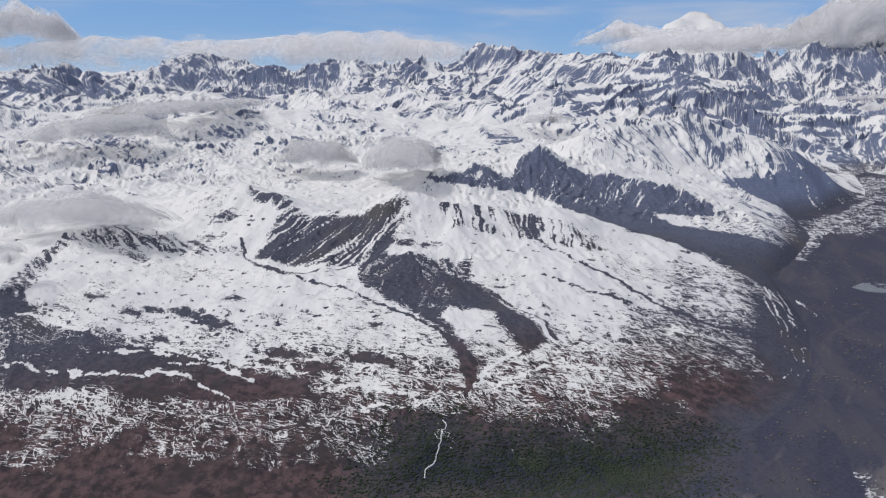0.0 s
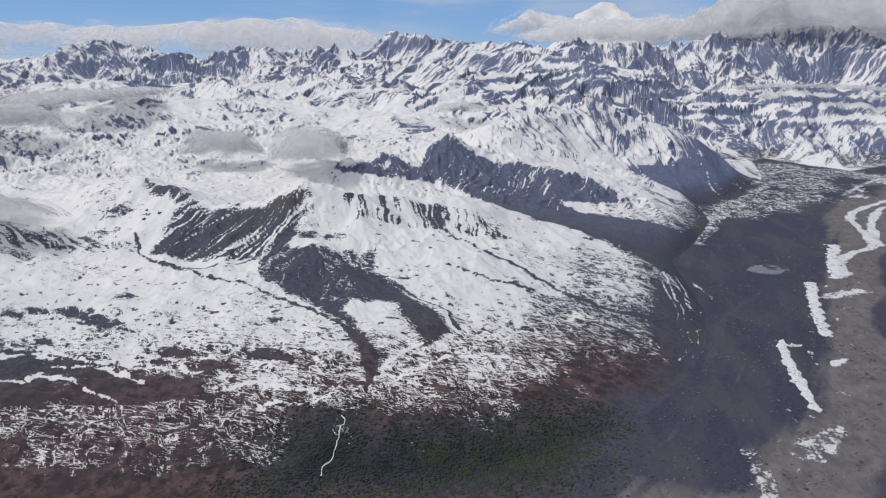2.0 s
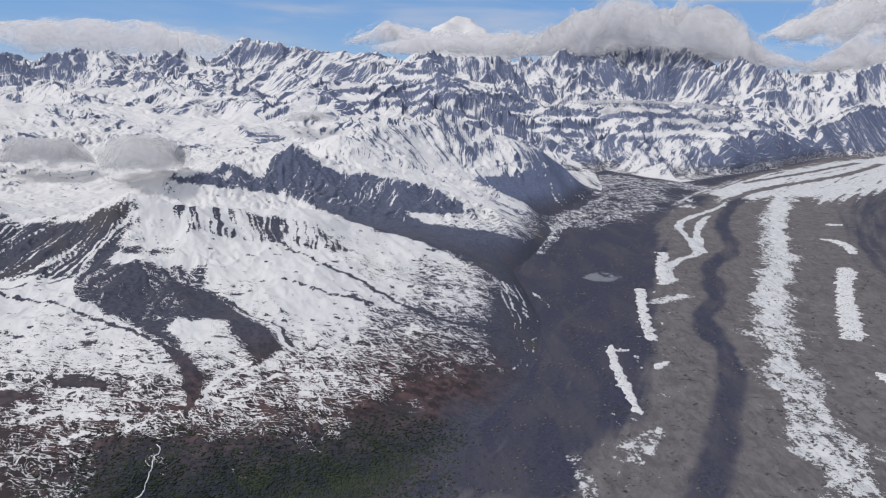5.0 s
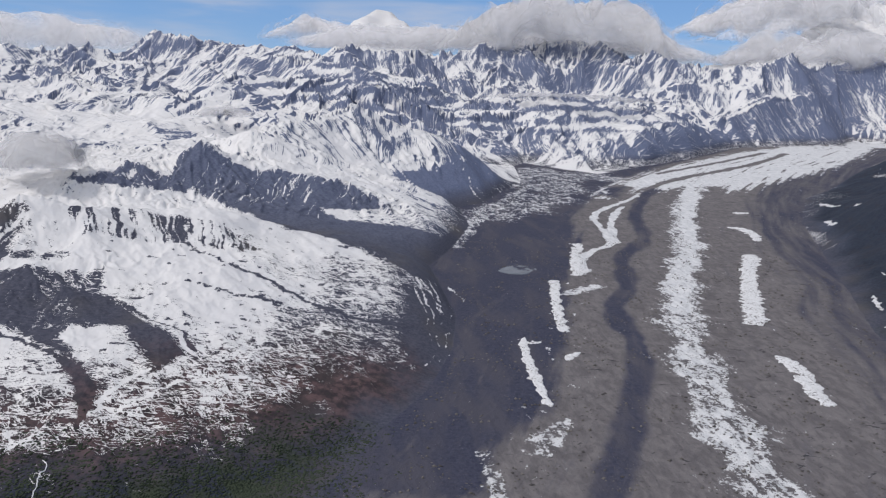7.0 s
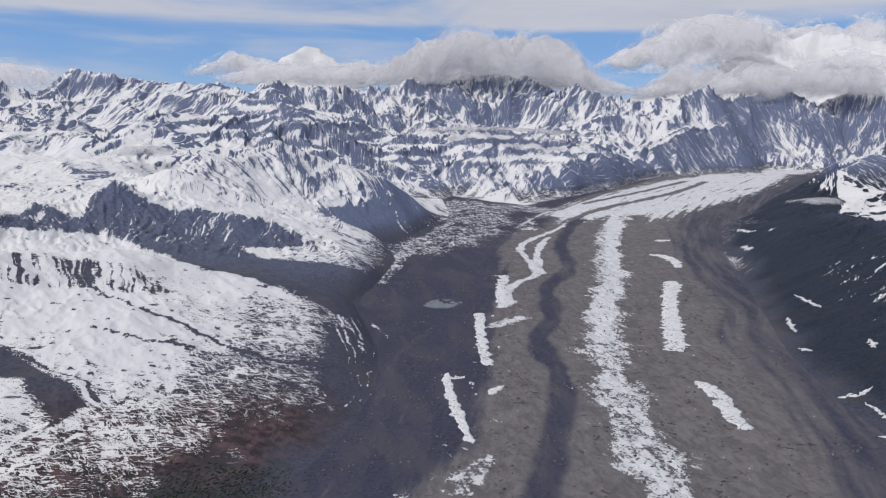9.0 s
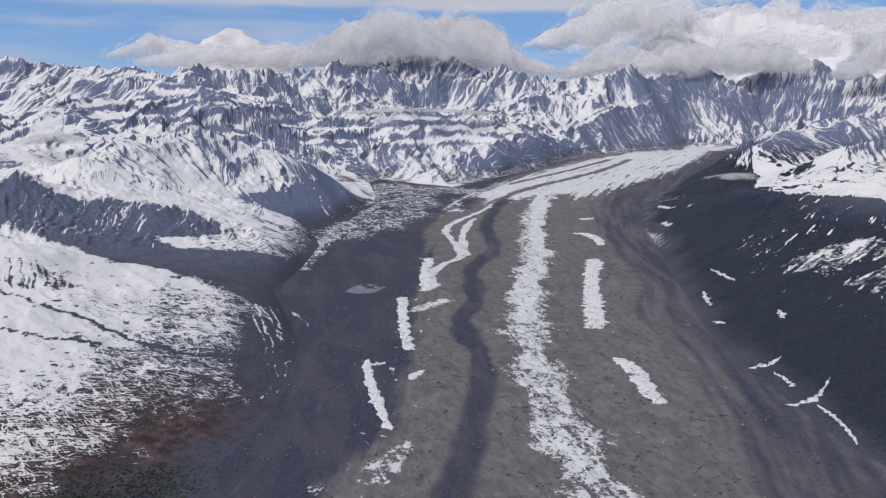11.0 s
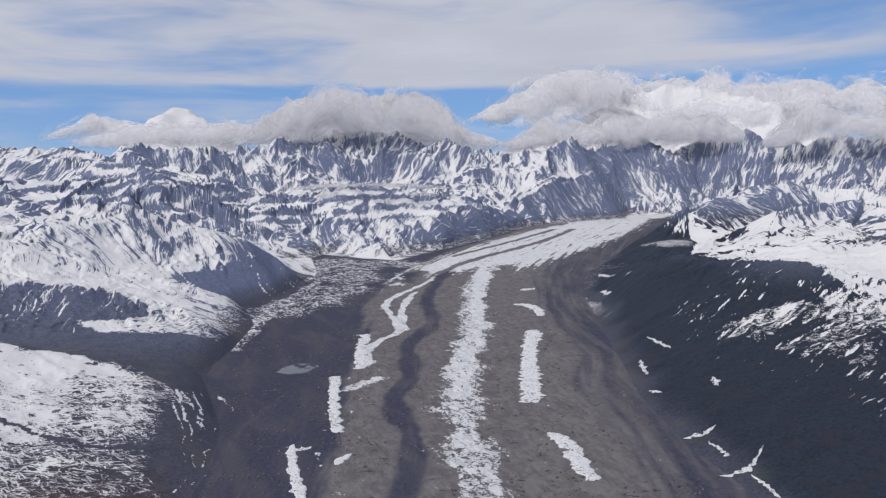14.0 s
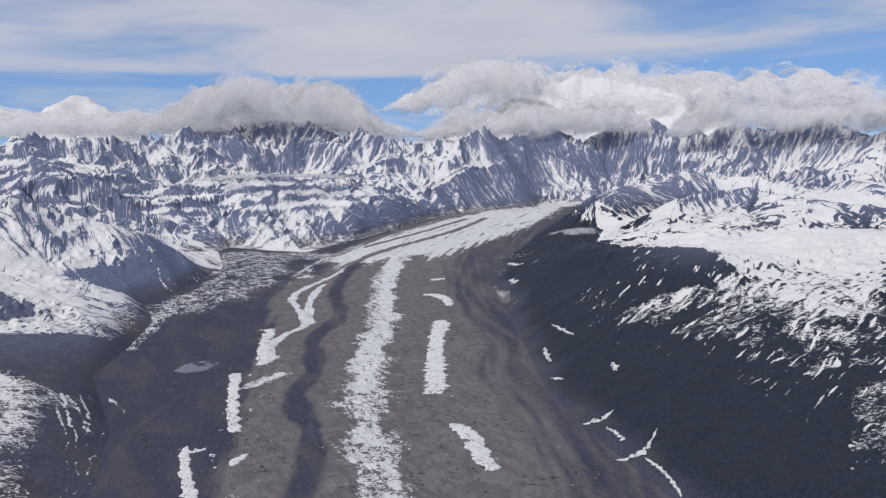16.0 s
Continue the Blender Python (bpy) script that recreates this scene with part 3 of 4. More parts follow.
layers = np.isin(RULER, [NAMES.index(c) for c in ("banded",)]) * np.sin((0.7 * broad[0] + 0.3 * rise_over) / 2.4 + 4 * fbm(X / 130, Y / 130, 4, 91)) * smooth(-0.5, 0.1, fbm(X / 60, Y / 60, 3, 84)) * smooth(30, 55, rise_over)
ROLLING = np.isin(RULER, [NAMES.index(c) for c in ("mid_left", "mid_far", "right_snow", "right_inner")])
high = high + 0.95 * layers + 0.55 * fbm(X / 90, Y / 90, 4, 93) + ROLLING * (1.5 * fbm(X / 75, Y / 75, 3, 138) + 0.3)
lean = dict(banded=-0.72, back_wall=-0.4, back_right=-0.8, mid_far=-0.5, far_left=-0.45, nunatak=-0.35, third=0.0, mid_left=-0.35, right_snow=-0.95, right_inner=-1.0)
high = high + np.array([lean.get(c, 0.0) for c in NAMES])[RULER]
# Fine snow chutes down every flank.
run, gap = broad[5], broad[6]
bent = run + 9 * fbm(X / 50, Y / 50, 2, 94)
CHUTES = 0.5 * perlin(bent / 13 + 3.3 * RULER, gap / 160, 121) + 0.9 * perlin(bent / 6, gap / 100, 122)
high = high - (1 - 0.5 * (layers != 0)) * (0.3 + 0.6 * smooth(-0.15, 0.3, fbm(X / 130, Y / 130, 3, 124))) * CHUTES
# The sides turned to +x and -y are the barer ones.
high = high - 1.1 * (NORMAL[..., 0] * 0.8 - NORMAL[..., 1] * 0.4)


def close_to(points, margin):
    """The grid's places within a margin of the box round some points."""
    xs, ys = [q[0] for q in points], [q[1] for q in points]
    return np.nonzero((X > min(xs) - margin) & (X < max(xs) + margin) & (Y > min(ys) - margin) & (Y < max(ys) + margin))


def furrows(crest_name, shear, k):
    """Fine furrows that run down from a crest, slanting by the shear."""
    (ax, ay), (bx, by) = (RIDGES[NAMES.index(crest_name)][4][e][:2] for e in (0, -1))
    size = math.hypot(bx - ax, by - ay)
    wx, wy = X[k] - ax + 5 * wobble[k], Y[k] - ay + 5 * fbm(X[k] / 25, Y[k] / 25, 3, 137)
    s, d = (wx * (bx - ax) + wy * (by - ay)) / size, (wx * (by - ay) - wy * (bx - ax)) / size
    s = s + shear * d
    return 0.5 * perlin(s / 8, d / 60, 97) + 1.0 * perlin(s / 3.2, d / 50, 98) + 1.1 * perlin(s / 1.6, d / 36, 99)


high = np.where(np.isin(RULER, [NAMES.index(c) for c in ("great", "white")]), 1.2 + 0.3 * high, np.clip(high, -0.5, 0.78))
SNOW_AMOUNT = near * (1 - FAR) + high * FAR + np.minimum(0, (UP - 0.8) * 2.5) * (1 - FAR)
for amount, soft, streak, crest_name, shear, ring in PATCHES:
    # Gullies in a bare face keep their snow.
    k = close_to(ring, 2 * soft + 4)
    w = smooth(-soft / 2, soft / 2, inside(X[k] + soft * 0.5 * wobble[k], Y[k] + soft * 0.5 * fbm(X[k] / 25, Y[k] / 25, 3, 85), ring))
    SNOW_AMOUNT[k] += amount * w - streak * w * (furrows(crest_name, shear, k) if crest_name else 0.7 * RIB[k])
for sx, sy, r in SPOTS:
    k = close_to([(sx, sy)], 8 * r)
    SNOW_AMOUNT[k] -= 1.25 * smooth(r * 1.7, r * 0.2, np.hypot((X[k] - sx) * 0.55, Y[k] - sy) * (1 + 1.5 * fbm(X[k] / 6, Y[k] / 4, 5, 87, 0.65)))
for half, line in RUNNELS:
    k = close_to(line, 14)
    SNOW_AMOUNT[k] -= 1.7 * smooth(half * 1.5, half * 0.3, along(X[k] + 5 * wobble[k], Y[k] + 4 * fbm(X[k] / 12, Y[k] / 12, 3, 88), line)[0] + half * 1.3 * fbm(X[k] / 9, Y[k] / 9, 4, 136))
for half, line in DRIFTS:
    k = close_to(line, 16)
    away = along(X[k] + 6 * wobble[k], Y[k] + 6 * fbm(X[k] / 12, Y[k] / 12, 3, 89), line)[0]
    SNOW_AMOUNT[k] += 2.0 * smooth(half * 1.8, half * 0.4, away + 2.0 * half * fbm(X[k] / 6, Y[k] / 6, 3, 90)) * smooth(-0.45, -0.05, fbm(X[k] / 8 + 0.1 * Y[k], Y[k] / 8, 3, 86))
SNOW_AMOUNT = np.maximum(SNOW_AMOUNT, -2.5 + 1.75 * FAR)
scrub = smooth(-22, 22, inside(X + 14 * wobble, Y + 10 * fbm(X / 18, Y / 18, 3, 83), SCRUB))
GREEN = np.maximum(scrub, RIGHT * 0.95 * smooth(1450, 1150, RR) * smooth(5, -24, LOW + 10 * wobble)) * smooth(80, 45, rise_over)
BROWN = (1 - RIGHT) * (1 - FAR) * smooth(30, 12, rise_over) * (1 - scrub) * smooth(420, 345, RR) * smooth(-4, 26, 18 * wobble - inside(X, Y, ICE))
# Third channel: how much painted haze blue the distant rock takes.
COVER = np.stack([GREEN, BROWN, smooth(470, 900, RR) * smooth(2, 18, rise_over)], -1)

white = np.zeros_like(X)
# Long streaks drawn out along the flow of the ice.
stream_x = np.interp(Y, (230, 314, 402, 477, 539, 638, 725, 894, 1001, 1200, 1500), (105, 153, 186, 204, 240, 265, 297, 384, 456, 610, 900))
across = X - stream_x
drawn = fbm(across / 9, Y / 110, 5, 95, 0.6)
dark = smooth(-10, 10, inside(X + 8 * wobble, Y + 8 * wobble, DARK_ICE))
parted = np.zeros_like(X)
for which, half, strength, line in BANDS:
    k = close_to(line, 3 * half + 16)
    d, s, _ = along(X[k] + 5 * wobble[k], Y[k] + 4 * wobble[k], line)
    half = half * (1 + (0.75 if half > 9 else 0.35) * perlin(s / 38, 0 * s + which, 96) + (0.3 if which == 0 else 0.1) * perlin(s / 14, 0 * s, 92))
    laid = (white, dark, parted)[which]
    laid[k] = np.maximum(laid[k], strength * smooth(half * 1.5, half * 0.4, d + np.minimum(half, 9 if which == 0 else 5) * drawn[k]))
white = np.maximum(white, 0.95 * smooth(-14, 22, inside(X, Y, RIBBON) + 30 * drawn + 12 * wobble) * smooth(-0.42, -0.16, drawn)) + 0.18 * smooth(0.15, 0.5, drawn) * smooth(-20, 30, across)
dark = np.maximum(dark, smooth(-70, -110, across))
dark = np.maximum(dark, 0.62 * smooth(100, 152, across))
# Scraps of snow lie along the edge of the dark rubble.
white = np.maximum(white, 0.5 * smooth(0.22, 0.5, fbm(across / 7, Y / 11, 4, 133)) * smooth(-75, -45, across) * smooth(-5, -30, across))
dark = np.clip(dark + 0.7 * drawn, 0, 1)
white = white * (1 - parted)
BAND = np.stack([white, dark, scrub * smooth(40, 10, X)], -1)
in_ice = inside(X, Y, ICE) > 0


def sheet(name, chosen, material, attributes):
    """One mesh of the chosen faces of the land's grid."""
    rows, cols = np.nonzero(chosen)
    width = X.shape[1]
    corners = np.stack([rows * width + cols, rows * width + cols + 1, (rows + 1) * width + cols + 1, (rows + 1) * width + cols], -1)
    used, faces = np.unique(corners, return_inverse=True)
    faces = faces.reshape(-1, 4)
    me = bpy.data.meshes.new(name)
    me.vertices.add(len(used)), me.loops.add(faces.size), me.polygons.add(len(faces))
    me.vertices.foreach_set("co", np.stack([X.ravel()[used], Y.ravel()[used], H.ravel()[used]], -1).astype(np.float32).ravel())
    me.loops.foreach_set("vertex_index", faces.ravel().astype(np.int32))
    me.polygons.foreach_set("loop_start", np.arange(0, faces.size, 4, dtype=np.int32))
    me.polygons.foreach_set("use_smooth", np.ones(len(faces), bool))
    me.update(calc_edges=True)
    for key, values in attributes.items():
        flat = values.reshape(-1, values.shape[-1]) if values.ndim == 3 else values.ravel()
        kind, slot = ("FLOAT_VECTOR", "vector") if values.ndim == 3 else ("FLOAT", "value")
        me.attributes.new(key, kind, "POINT").data.foreach_set(slot, flat[used].astype(np.float32).ravel())
    me.normals_split_custom_set_from_vertices(NORMAL.reshape(-1, 3)[used].astype(np.float32))
    me.materials.append(material)
    return new(name, me)


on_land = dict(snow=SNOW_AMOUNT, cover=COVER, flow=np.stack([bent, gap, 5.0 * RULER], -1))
face_ice, face_low, face_ruler = in_ice[:-1, :-1], LOW[:-1, :-1] > 0, RULER[:-1, :-1]
wide = np.broadcast_to((np.abs(np.degrees(headings[:-1]) - 4) > 61)[None, :], face_ice.shape)
tagged(sheet("glacier", face_ice, ICE_SHEET, dict(band=BAND)), "rubble-covered valley glacier with dark moraine bands and white ice", "glacier", kind="structure")
rest = ~face_ice
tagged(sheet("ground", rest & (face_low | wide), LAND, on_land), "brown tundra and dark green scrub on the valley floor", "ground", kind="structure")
rest &= ~(face_low | wide)
MASSIFS = [
    ("hill", ("left_hill",), "snow-covered hill with bare brown tundra at its foot", "hill"),
    ("hill", ("pyramid", "shoulder"), "broad snowy hill with a pyramid top and streaked dark rock face", "hill"),
    ("hill", ("second",), "snowy ridge with a dark streaked face above the valley", "hill"),
    ("mountain", ("third", "third_front"), "white mountain ending in a dark triangular rock face", "mountain"),
    ("mountain", ("far_left",), "jagged far mountain range of grey rock and snow", "mountain"),
    ("mountain", ("mid_left",), "rolling snow-covered mountain with scattered rock outcrops", "mountain"),
    ("mountain", ("mid_far",), "craggy snowy mountain ridge below the far range", "mountain"),
    ("mountain", ("banded",), "mountain with level bands of dark cliff and snow", "mountain"),
    ("mountain", ("back_wall",), "steep blue-grey rock wall with snow gullies at the glacier's head", "mountain"),
    ("mountain", ("back_right",), "far rock ridge with hanging snowfields", "mountain"),
    ("nunatak", ("nunatak",), "dark rounded rock island at the glacier's head", "rock island"),
    ("mountain", ("right_snow", "right_inner"), "smooth snow-covered upland with small rock crests", "mountain"),
    ("hill", ("right_spur",), "dark valley side with snow streaks rising to snowfields", "hill"),
    ("mountain", ("great",), "huge white mountain half hidden in cloud", "mountain"),
    ("mountain", ("white",), "distant white domed summit above the clouds", "mountain"),
]
def evened(values, reach):
    """Values averaged over a square of the grid."""
    for axis in (0, 1):
        pad = [(reach + 1, reach) if a == axis else (0, 0) for a in (0, 1)]
        total = np.cumsum(np.pad(values.astype(np.float64), pad, mode="edge"), axis=axis)
        values = (np.take(total, range(2 * reach + 1, total.shape[axis]), axis) - np.take(total, range(0, total.shape[axis] - 2 * reach - 1), axis)) / (2 * reach + 1)
    return values


# Each mountain is made of its snowfields, its rock and, low down, its tundra slopes.
snowy = evened(np.clip(SNOW_AMOUNT, -0.8, 0.8), 9)[:-1, :-1] > 0.05
grown = np.maximum(COVER[..., 0], COVER[..., 1])[:-1, :-1] > 0.4
for name, crests, label, category in MASSIFS:
    chosen = rest & np.isin(face_ruler, [NAMES.index(c) for c in crests])
    if not chosen.any():
        continue
    massif = new(name)
    kinds = [["snowfield", chosen & snowy, "white snow broken by small rocks"], ["rock_face", chosen & ~snowy & ~grown, "dark bare rock streaked with snow"], ["lower_slope", chosen & ~snowy & grown, "dark scrub and tundra flecked with snow"]]
    largest = max(kinds, key=lambda kind: kind[1].sum())
    for kind in kinds:
        # A small remnant belongs to the largest part.
        if kind is not largest and kind[1].sum() < 0.12 * chosen.sum():
            largest[1], kind[1] = largest[1] | kind[1], kind[1] & False
    for piece, which, look_of_it in kinds:
        if which.any():
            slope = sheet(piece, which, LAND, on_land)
            slope.parent = massif
            tagged(slope, look_of_it)
    tagged(massif, label, category)


# ---- clouds ----
# Lines along which cloud lies: label, billow, density, then points (x, y, base height, half width, height).
CLOUDS = []


def lay_cloud(label, billow, density, line):
    CLOUDS.append((label, billow, density, line))


lay_cloud("long grey-white cloud bank behind the jagged range", 0.25, 0.34, [(-1758, 1559, 156, 110, 94), (-1624, 1699, 161, 130, 101), (-1441, 1856, 163, 120, 97), (-1146, 1994, 168, 130, 84), (-836, 2143, 176, 140, 115), (-621, 2214, 182, 130, 94), (-479, 2249, 182, 120, 128), (-352, 2273, 183, 80, 54)])
lay_cloud("small bright cumulus standing over the cloud bank", 0.8, 0.8, [(-1790, 1597, 222, 60, 60), (-1698, 1694, 226, 80, 95), (-1614, 1774, 229, 85, 105), (-1559, 1823, 230, 75, 95), (-1489, 1880, 226, 45, 35)])
lay_cloud("bright cumulus cloud heaped in front of the white summit", 0.85, 0.6, [(-276, 2499, 230, 60, 20), (-198, 2557, 242, 110, 62), (-115, 2613, 251, 120, 95), (-8, 2617, 251, 110, 50), (136, 2615, 256, 110, 36), (277, 2556, 245, 100, 50), (422, 2437, 233, 70, 30)])
lay_cloud("long low grey-white cloud bank along the range's crest", 0.45, 0.62, [(-240, 2252, 209, 90, 68), (-30, 2272, 210, 100, 76), (176, 2253, 209, 100, 71), (398, 2213, 210, 100, 79), (660, 2160, 208, 100, 76), (897, 2082, 202, 100, 71), (1097, 1990, 193, 80, 48)])
lay_cloud("towering white cumulus bank over the rock wall", 0.9, 0.6, [(208, 2062, 196, 60, 44), (323, 2051, 211, 90, 94), (455, 2031, 218, 100, 138), (563, 2008, 221, 110, 130), (671, 1978, 217, 110, 138), (781, 1943, 204, 100, 121), (902, 1896, 192, 70, 66)])
lay_cloud("low grey cloud bank across the great mountain's foot", 0.8, 0.62, [(894, 2022, 195, 60, 38), (1036, 1960, 193, 90, 82), (1189, 1890, 191, 100, 94), (1324, 1815, 195, 100, 88), (1458, 1742, 201, 100, 105), (1569, 1646, 198, 70, 82)])
lay_cloud("tall grey-white cumulus bank beside the great mountain", 0.9, 0.52, [(1457, 1631, 188, 60, 55), (1575, 1551, 195, 110, 127), (1644, 1450, 192, 120, 99), (1710, 1342, 191, 120, 88), (1780, 1217, 188, 120, 99), (1888, 1046, 182, 120, 110)])
lay_cloud("smooth lens-shaped cloud capping the great mountain", 0.6, 0.5, [(1547, 3643, 331, 120, 60), (1872, 3606, 343, 200, 190), (2221, 3467, 344, 230, 290), (2503, 3276, 337, 230, 300), (2915, 2925, 323, 220, 230), (3320, 2465, 303, 220, 260), (3562, 2106, 287, 200, 260)])
lay_cloud("broad bright cloud heaped against the great mountain", 0.7, 0.6, [(1180, 2920, 318, 100, 50), (1380, 2880, 330, 160, 130), (1560, 2830, 340, 180, 185), (1760, 2760, 350, 170, 190), (1950, 2660, 360, 110, 90)])
lay_cloud("thin white cloud drawn across the great mountain", 0.7, 0.36, [(1620, 2420, 268, 90, 50), (1800, 2380, 275, 130, 110), (1960, 2280, 276, 130, 105), (2120, 2120, 270, 120, 110), (2230, 1950, 262, 100, 90)])
lay_cloud("thin grey cloud lying on the snowy hill", 0.5, 0.62, [(-416, 393, 54, 20, 10), (-388, 419, 53, 34, 18), (-337, 416, 57, 34, 20), (-308, 421, 57, 30, 14), (-277, 423, 56, 18, 7)])
lay_cloud("thin grey cloud drifting over the snowfields", 0.5, 0.58, [(-579, 608, 84, 30, 12), (-558, 658, 86, 45, 22), (-540, 722, 86, 45, 24), (-518, 782, 89, 30, 14)])
lay_cloud("thin grey cloud wrapped round a rock peak", 0.55, 0.7, [(-361, 705, 62, 18, 10), (-338, 720, 62, 32, 26), (-309, 741, 60, 30, 28), (-281, 747, 60, 16, 12)])
lay_cloud("thin grey cloud lying in a snowy hollow", 0.5, 0.75, [(-279, 732, 58, 18, 12), (-249, 725, 57, 32, 30), (-190, 641, 69, 36, 33), (-161, 645, 72, 18, 12)])
lay_cloud("faint cloud in a far snowy basin", 0.4, 0.35, [(-173, 1078, 85, 20, 8), (-139, 1125, 85, 36, 16), (-82, 1105, 84, 22, 8)])
lay_cloud("thin grey cloud drifting below the far crags", 0.5, 0.56, [(-590, 698, 88, 30, 14), (-672, 877, 86, 40, 24), (-547, 816, 99, 40, 22), (-528, 913, 103, 30, 16), (-620, 1221, 104, 18, 8)])
lay_cloud("faint streak of cloud along the banded cliffs", 0.4, 0.33, [(308, 1690, 105, 24, 6), (363, 1396, 114, 36, 12), (492, 1391, 113, 36, 12), (688, 1525, 101, 24, 6)])
lay_cloud("small faint cloud at the spur's rocks", 0.4, 0.33, [(638, 852, 48, 16, 4), (600, 740, 63, 24, 8), (623, 710, 62, 14, 4)])
lay_cloud("grey wisp of cloud at the hill's side", 0.5, 0.3, [(-326, 305, 56, 12, 5), (-319, 323, 56, 20, 9), (-308, 330, 55, 10, 4)])
# Long old snow and bare ice patches on the rubble: points (x, y, half width).
STRIPS = []


def strip(line):
    STRIPS.append(line)


strip([(134.9, 440.7, 0.2), (132.5, 434.4, 2.6), (129.6, 412.1, 2.8), (128.1, 391.9, 3.3), (127.1, 371.0, 3.1), (127.2, 363.0, 1.7), (126.1, 359.9, 1.7), (126.5, 354.7, 3.3), (127.5, 349.8, 2.2), (127.7, 347.6, 0.3)])
strip([(133.5, 432.5, 1.3), (138.1, 431.2, 2.0), (143.0, 433.6, 0.7)])
strip([(178.7, 558.0, 1.7), (182.5, 556.4, 5.0), (174.8, 526.4, 3.6), (168.2, 494.7, 3.7), (163.3, 467.7, 3.9), (160.9, 447.1, 3.4)])
strip([(225.9, 669.5, 2.0), (234.7, 673.6, 5.1), (220.6, 636.6, 4.3), (211.2, 600.2, 5.0), (203.4, 566.9, 4.3)])
strip([(405.3, 745.5, 1.2), (417.7, 738.3, 6.0), (418.4, 711.6, 5.8), (405.7, 682.2, 3.4)])
strip([(370.7, 635.6, 6.2), (372.2, 626.6, 8.2), (348.7, 588.3, 6.3), (329.2, 549.8, 6.3), (310.2, 509.8, 7.2), (295.1, 477.4, 7.5), (282.6, 451.7, 6.8)])
strip([(268.7, 405.1, 2.8), (272.5, 397.1, 5.5), (272.4, 385.7, 5.7), (266.1, 366.5, 5.5), (261.5, 349.2, 5.3), (260.7, 338.6, 3.6)])
strip([(150.2, 403.2, 1.9), (153.9, 410.7, 3.2), (161.0, 415.4, 1.0)])
strip([(447.4, 816.1, 2.6), (456.6, 815.1, 6.6), (468.1, 818.4, 2.0)])
strip([(332.8, 369.7, 0.6), (339.2, 368.2, 1.5), (343.7, 365.0, 1.3), (349.9, 367.2, 0.7), (353.0, 368.2, 0.2)])
strip([(339.1, 357.1, 0.3), (337.2, 346.0, 0.8), (335.0, 335.2, 0.8)])
strip([(318.8, 322.8, 0.3), (325.9, 320.8, 1.3), (333.9, 320.0, 1.8), (340.1, 323.2, 0.7), (350.5, 329.1, 0.2)])
strip([(330.7, 316.1, 0.4), (329.2, 304.4, 0.9), (325.0, 292.1, 0.6), (321.6, 283.0, 0.7), (318.2, 276.8, 0.3)])
strip([(392.2, 420.6, 0.6), (389.1, 413.2, 1.7), (383.2, 403.5, 0.4)])
strip([(395.4, 503.1, 0.6), (386.7, 486.8, 1.2), (378.6, 468.9, 0.6)])
strip([(362.3, 444.4, 0.4), (364.5, 439.3, 1.1), (364.3, 432.7, 0.4)])
strip([(424.1, 537.3, 0.2), (419.5, 518.7, 1.1), (416.5, 499.6, 0.9), (414.5, 492.5, 0.2)])
strip([(565.3, 841.2, 1.0), (541.1, 787.8, 1.9), (549.8, 777.3, 0.6)])
strip([(497.7, 727.1, 0.9), (487.4, 696.3, 1.4), (489.5, 691.1, 0.6)])
POND = [(145, 585), (154, 597), (164, 604), (173, 598), (177, 588), (165, 574), (152, 574)]
STREAM = [(-74.9, 289.7), (-72.4, 279.1), (-71.8, 273.4), (-71.6, 268.5), (-71.9, 263.9), (-72.5, 259.5), (-72.7, 254.0)]


# ---- cloud, snow and water ----
def cloud_material(name, coarse_size, fine_size, thickest, tint):
    """Lit cloud droplets: bright on the sun's side, grey in its own shade, ragged and thin towards the base."""
    m, n = material(name)
    where = n.add("ShaderNodeTexCoord").outputs["Object"]
    dense = n.add("ShaderNodeAttribute", attribute_name="dense").outputs["Fac"]
    coarse = n.noise(where, 1 / coarse_size, 3, 0.45, 0.5)
    fine = n.noise(where, 1 / fine_size, 4, 0.55, 0.3)
    ragged = n.math("ADD", n.math("MULTIPLY", n.math("SUBTRACT", coarse, 0.5), 2.2), n.math("MULTIPLY", n.math("SUBTRACT", fine, 0.5), 0.3))
    alpha = n.math("MULTIPLY", n.step(n.math("ADD", dense, ragged), -0.05, 0.95), thickest)
    front = n.add("ShaderNodeBsdfDiffuse", {"Color": (tint, tint, 1.01 * tint, 1)})
    through_it = n.add("ShaderNodeBsdfTranslucent", {"Color": (tint, tint, 1.02 * tint, 1)})
    body = n.add("ShaderNodeMixShader", {0: 0.5, 1: front.outputs[0], 2: through_it.outputs[0]})
    both = n.add("ShaderNodeMixShader", {0: alpha, 1: n.add("ShaderNodeBsdfTransparent").outputs[0], 2: body.outputs[0]})
    n.tree.links.new(both.outputs[0], n.add("ShaderNodeOutputMaterial").inputs[0])
    return m


CLOUD, MIST = cloud_material("cloud", 100, 30, 0.97, 0.85), cloud_material("mist", 26, 9, 0.72, 0.72)


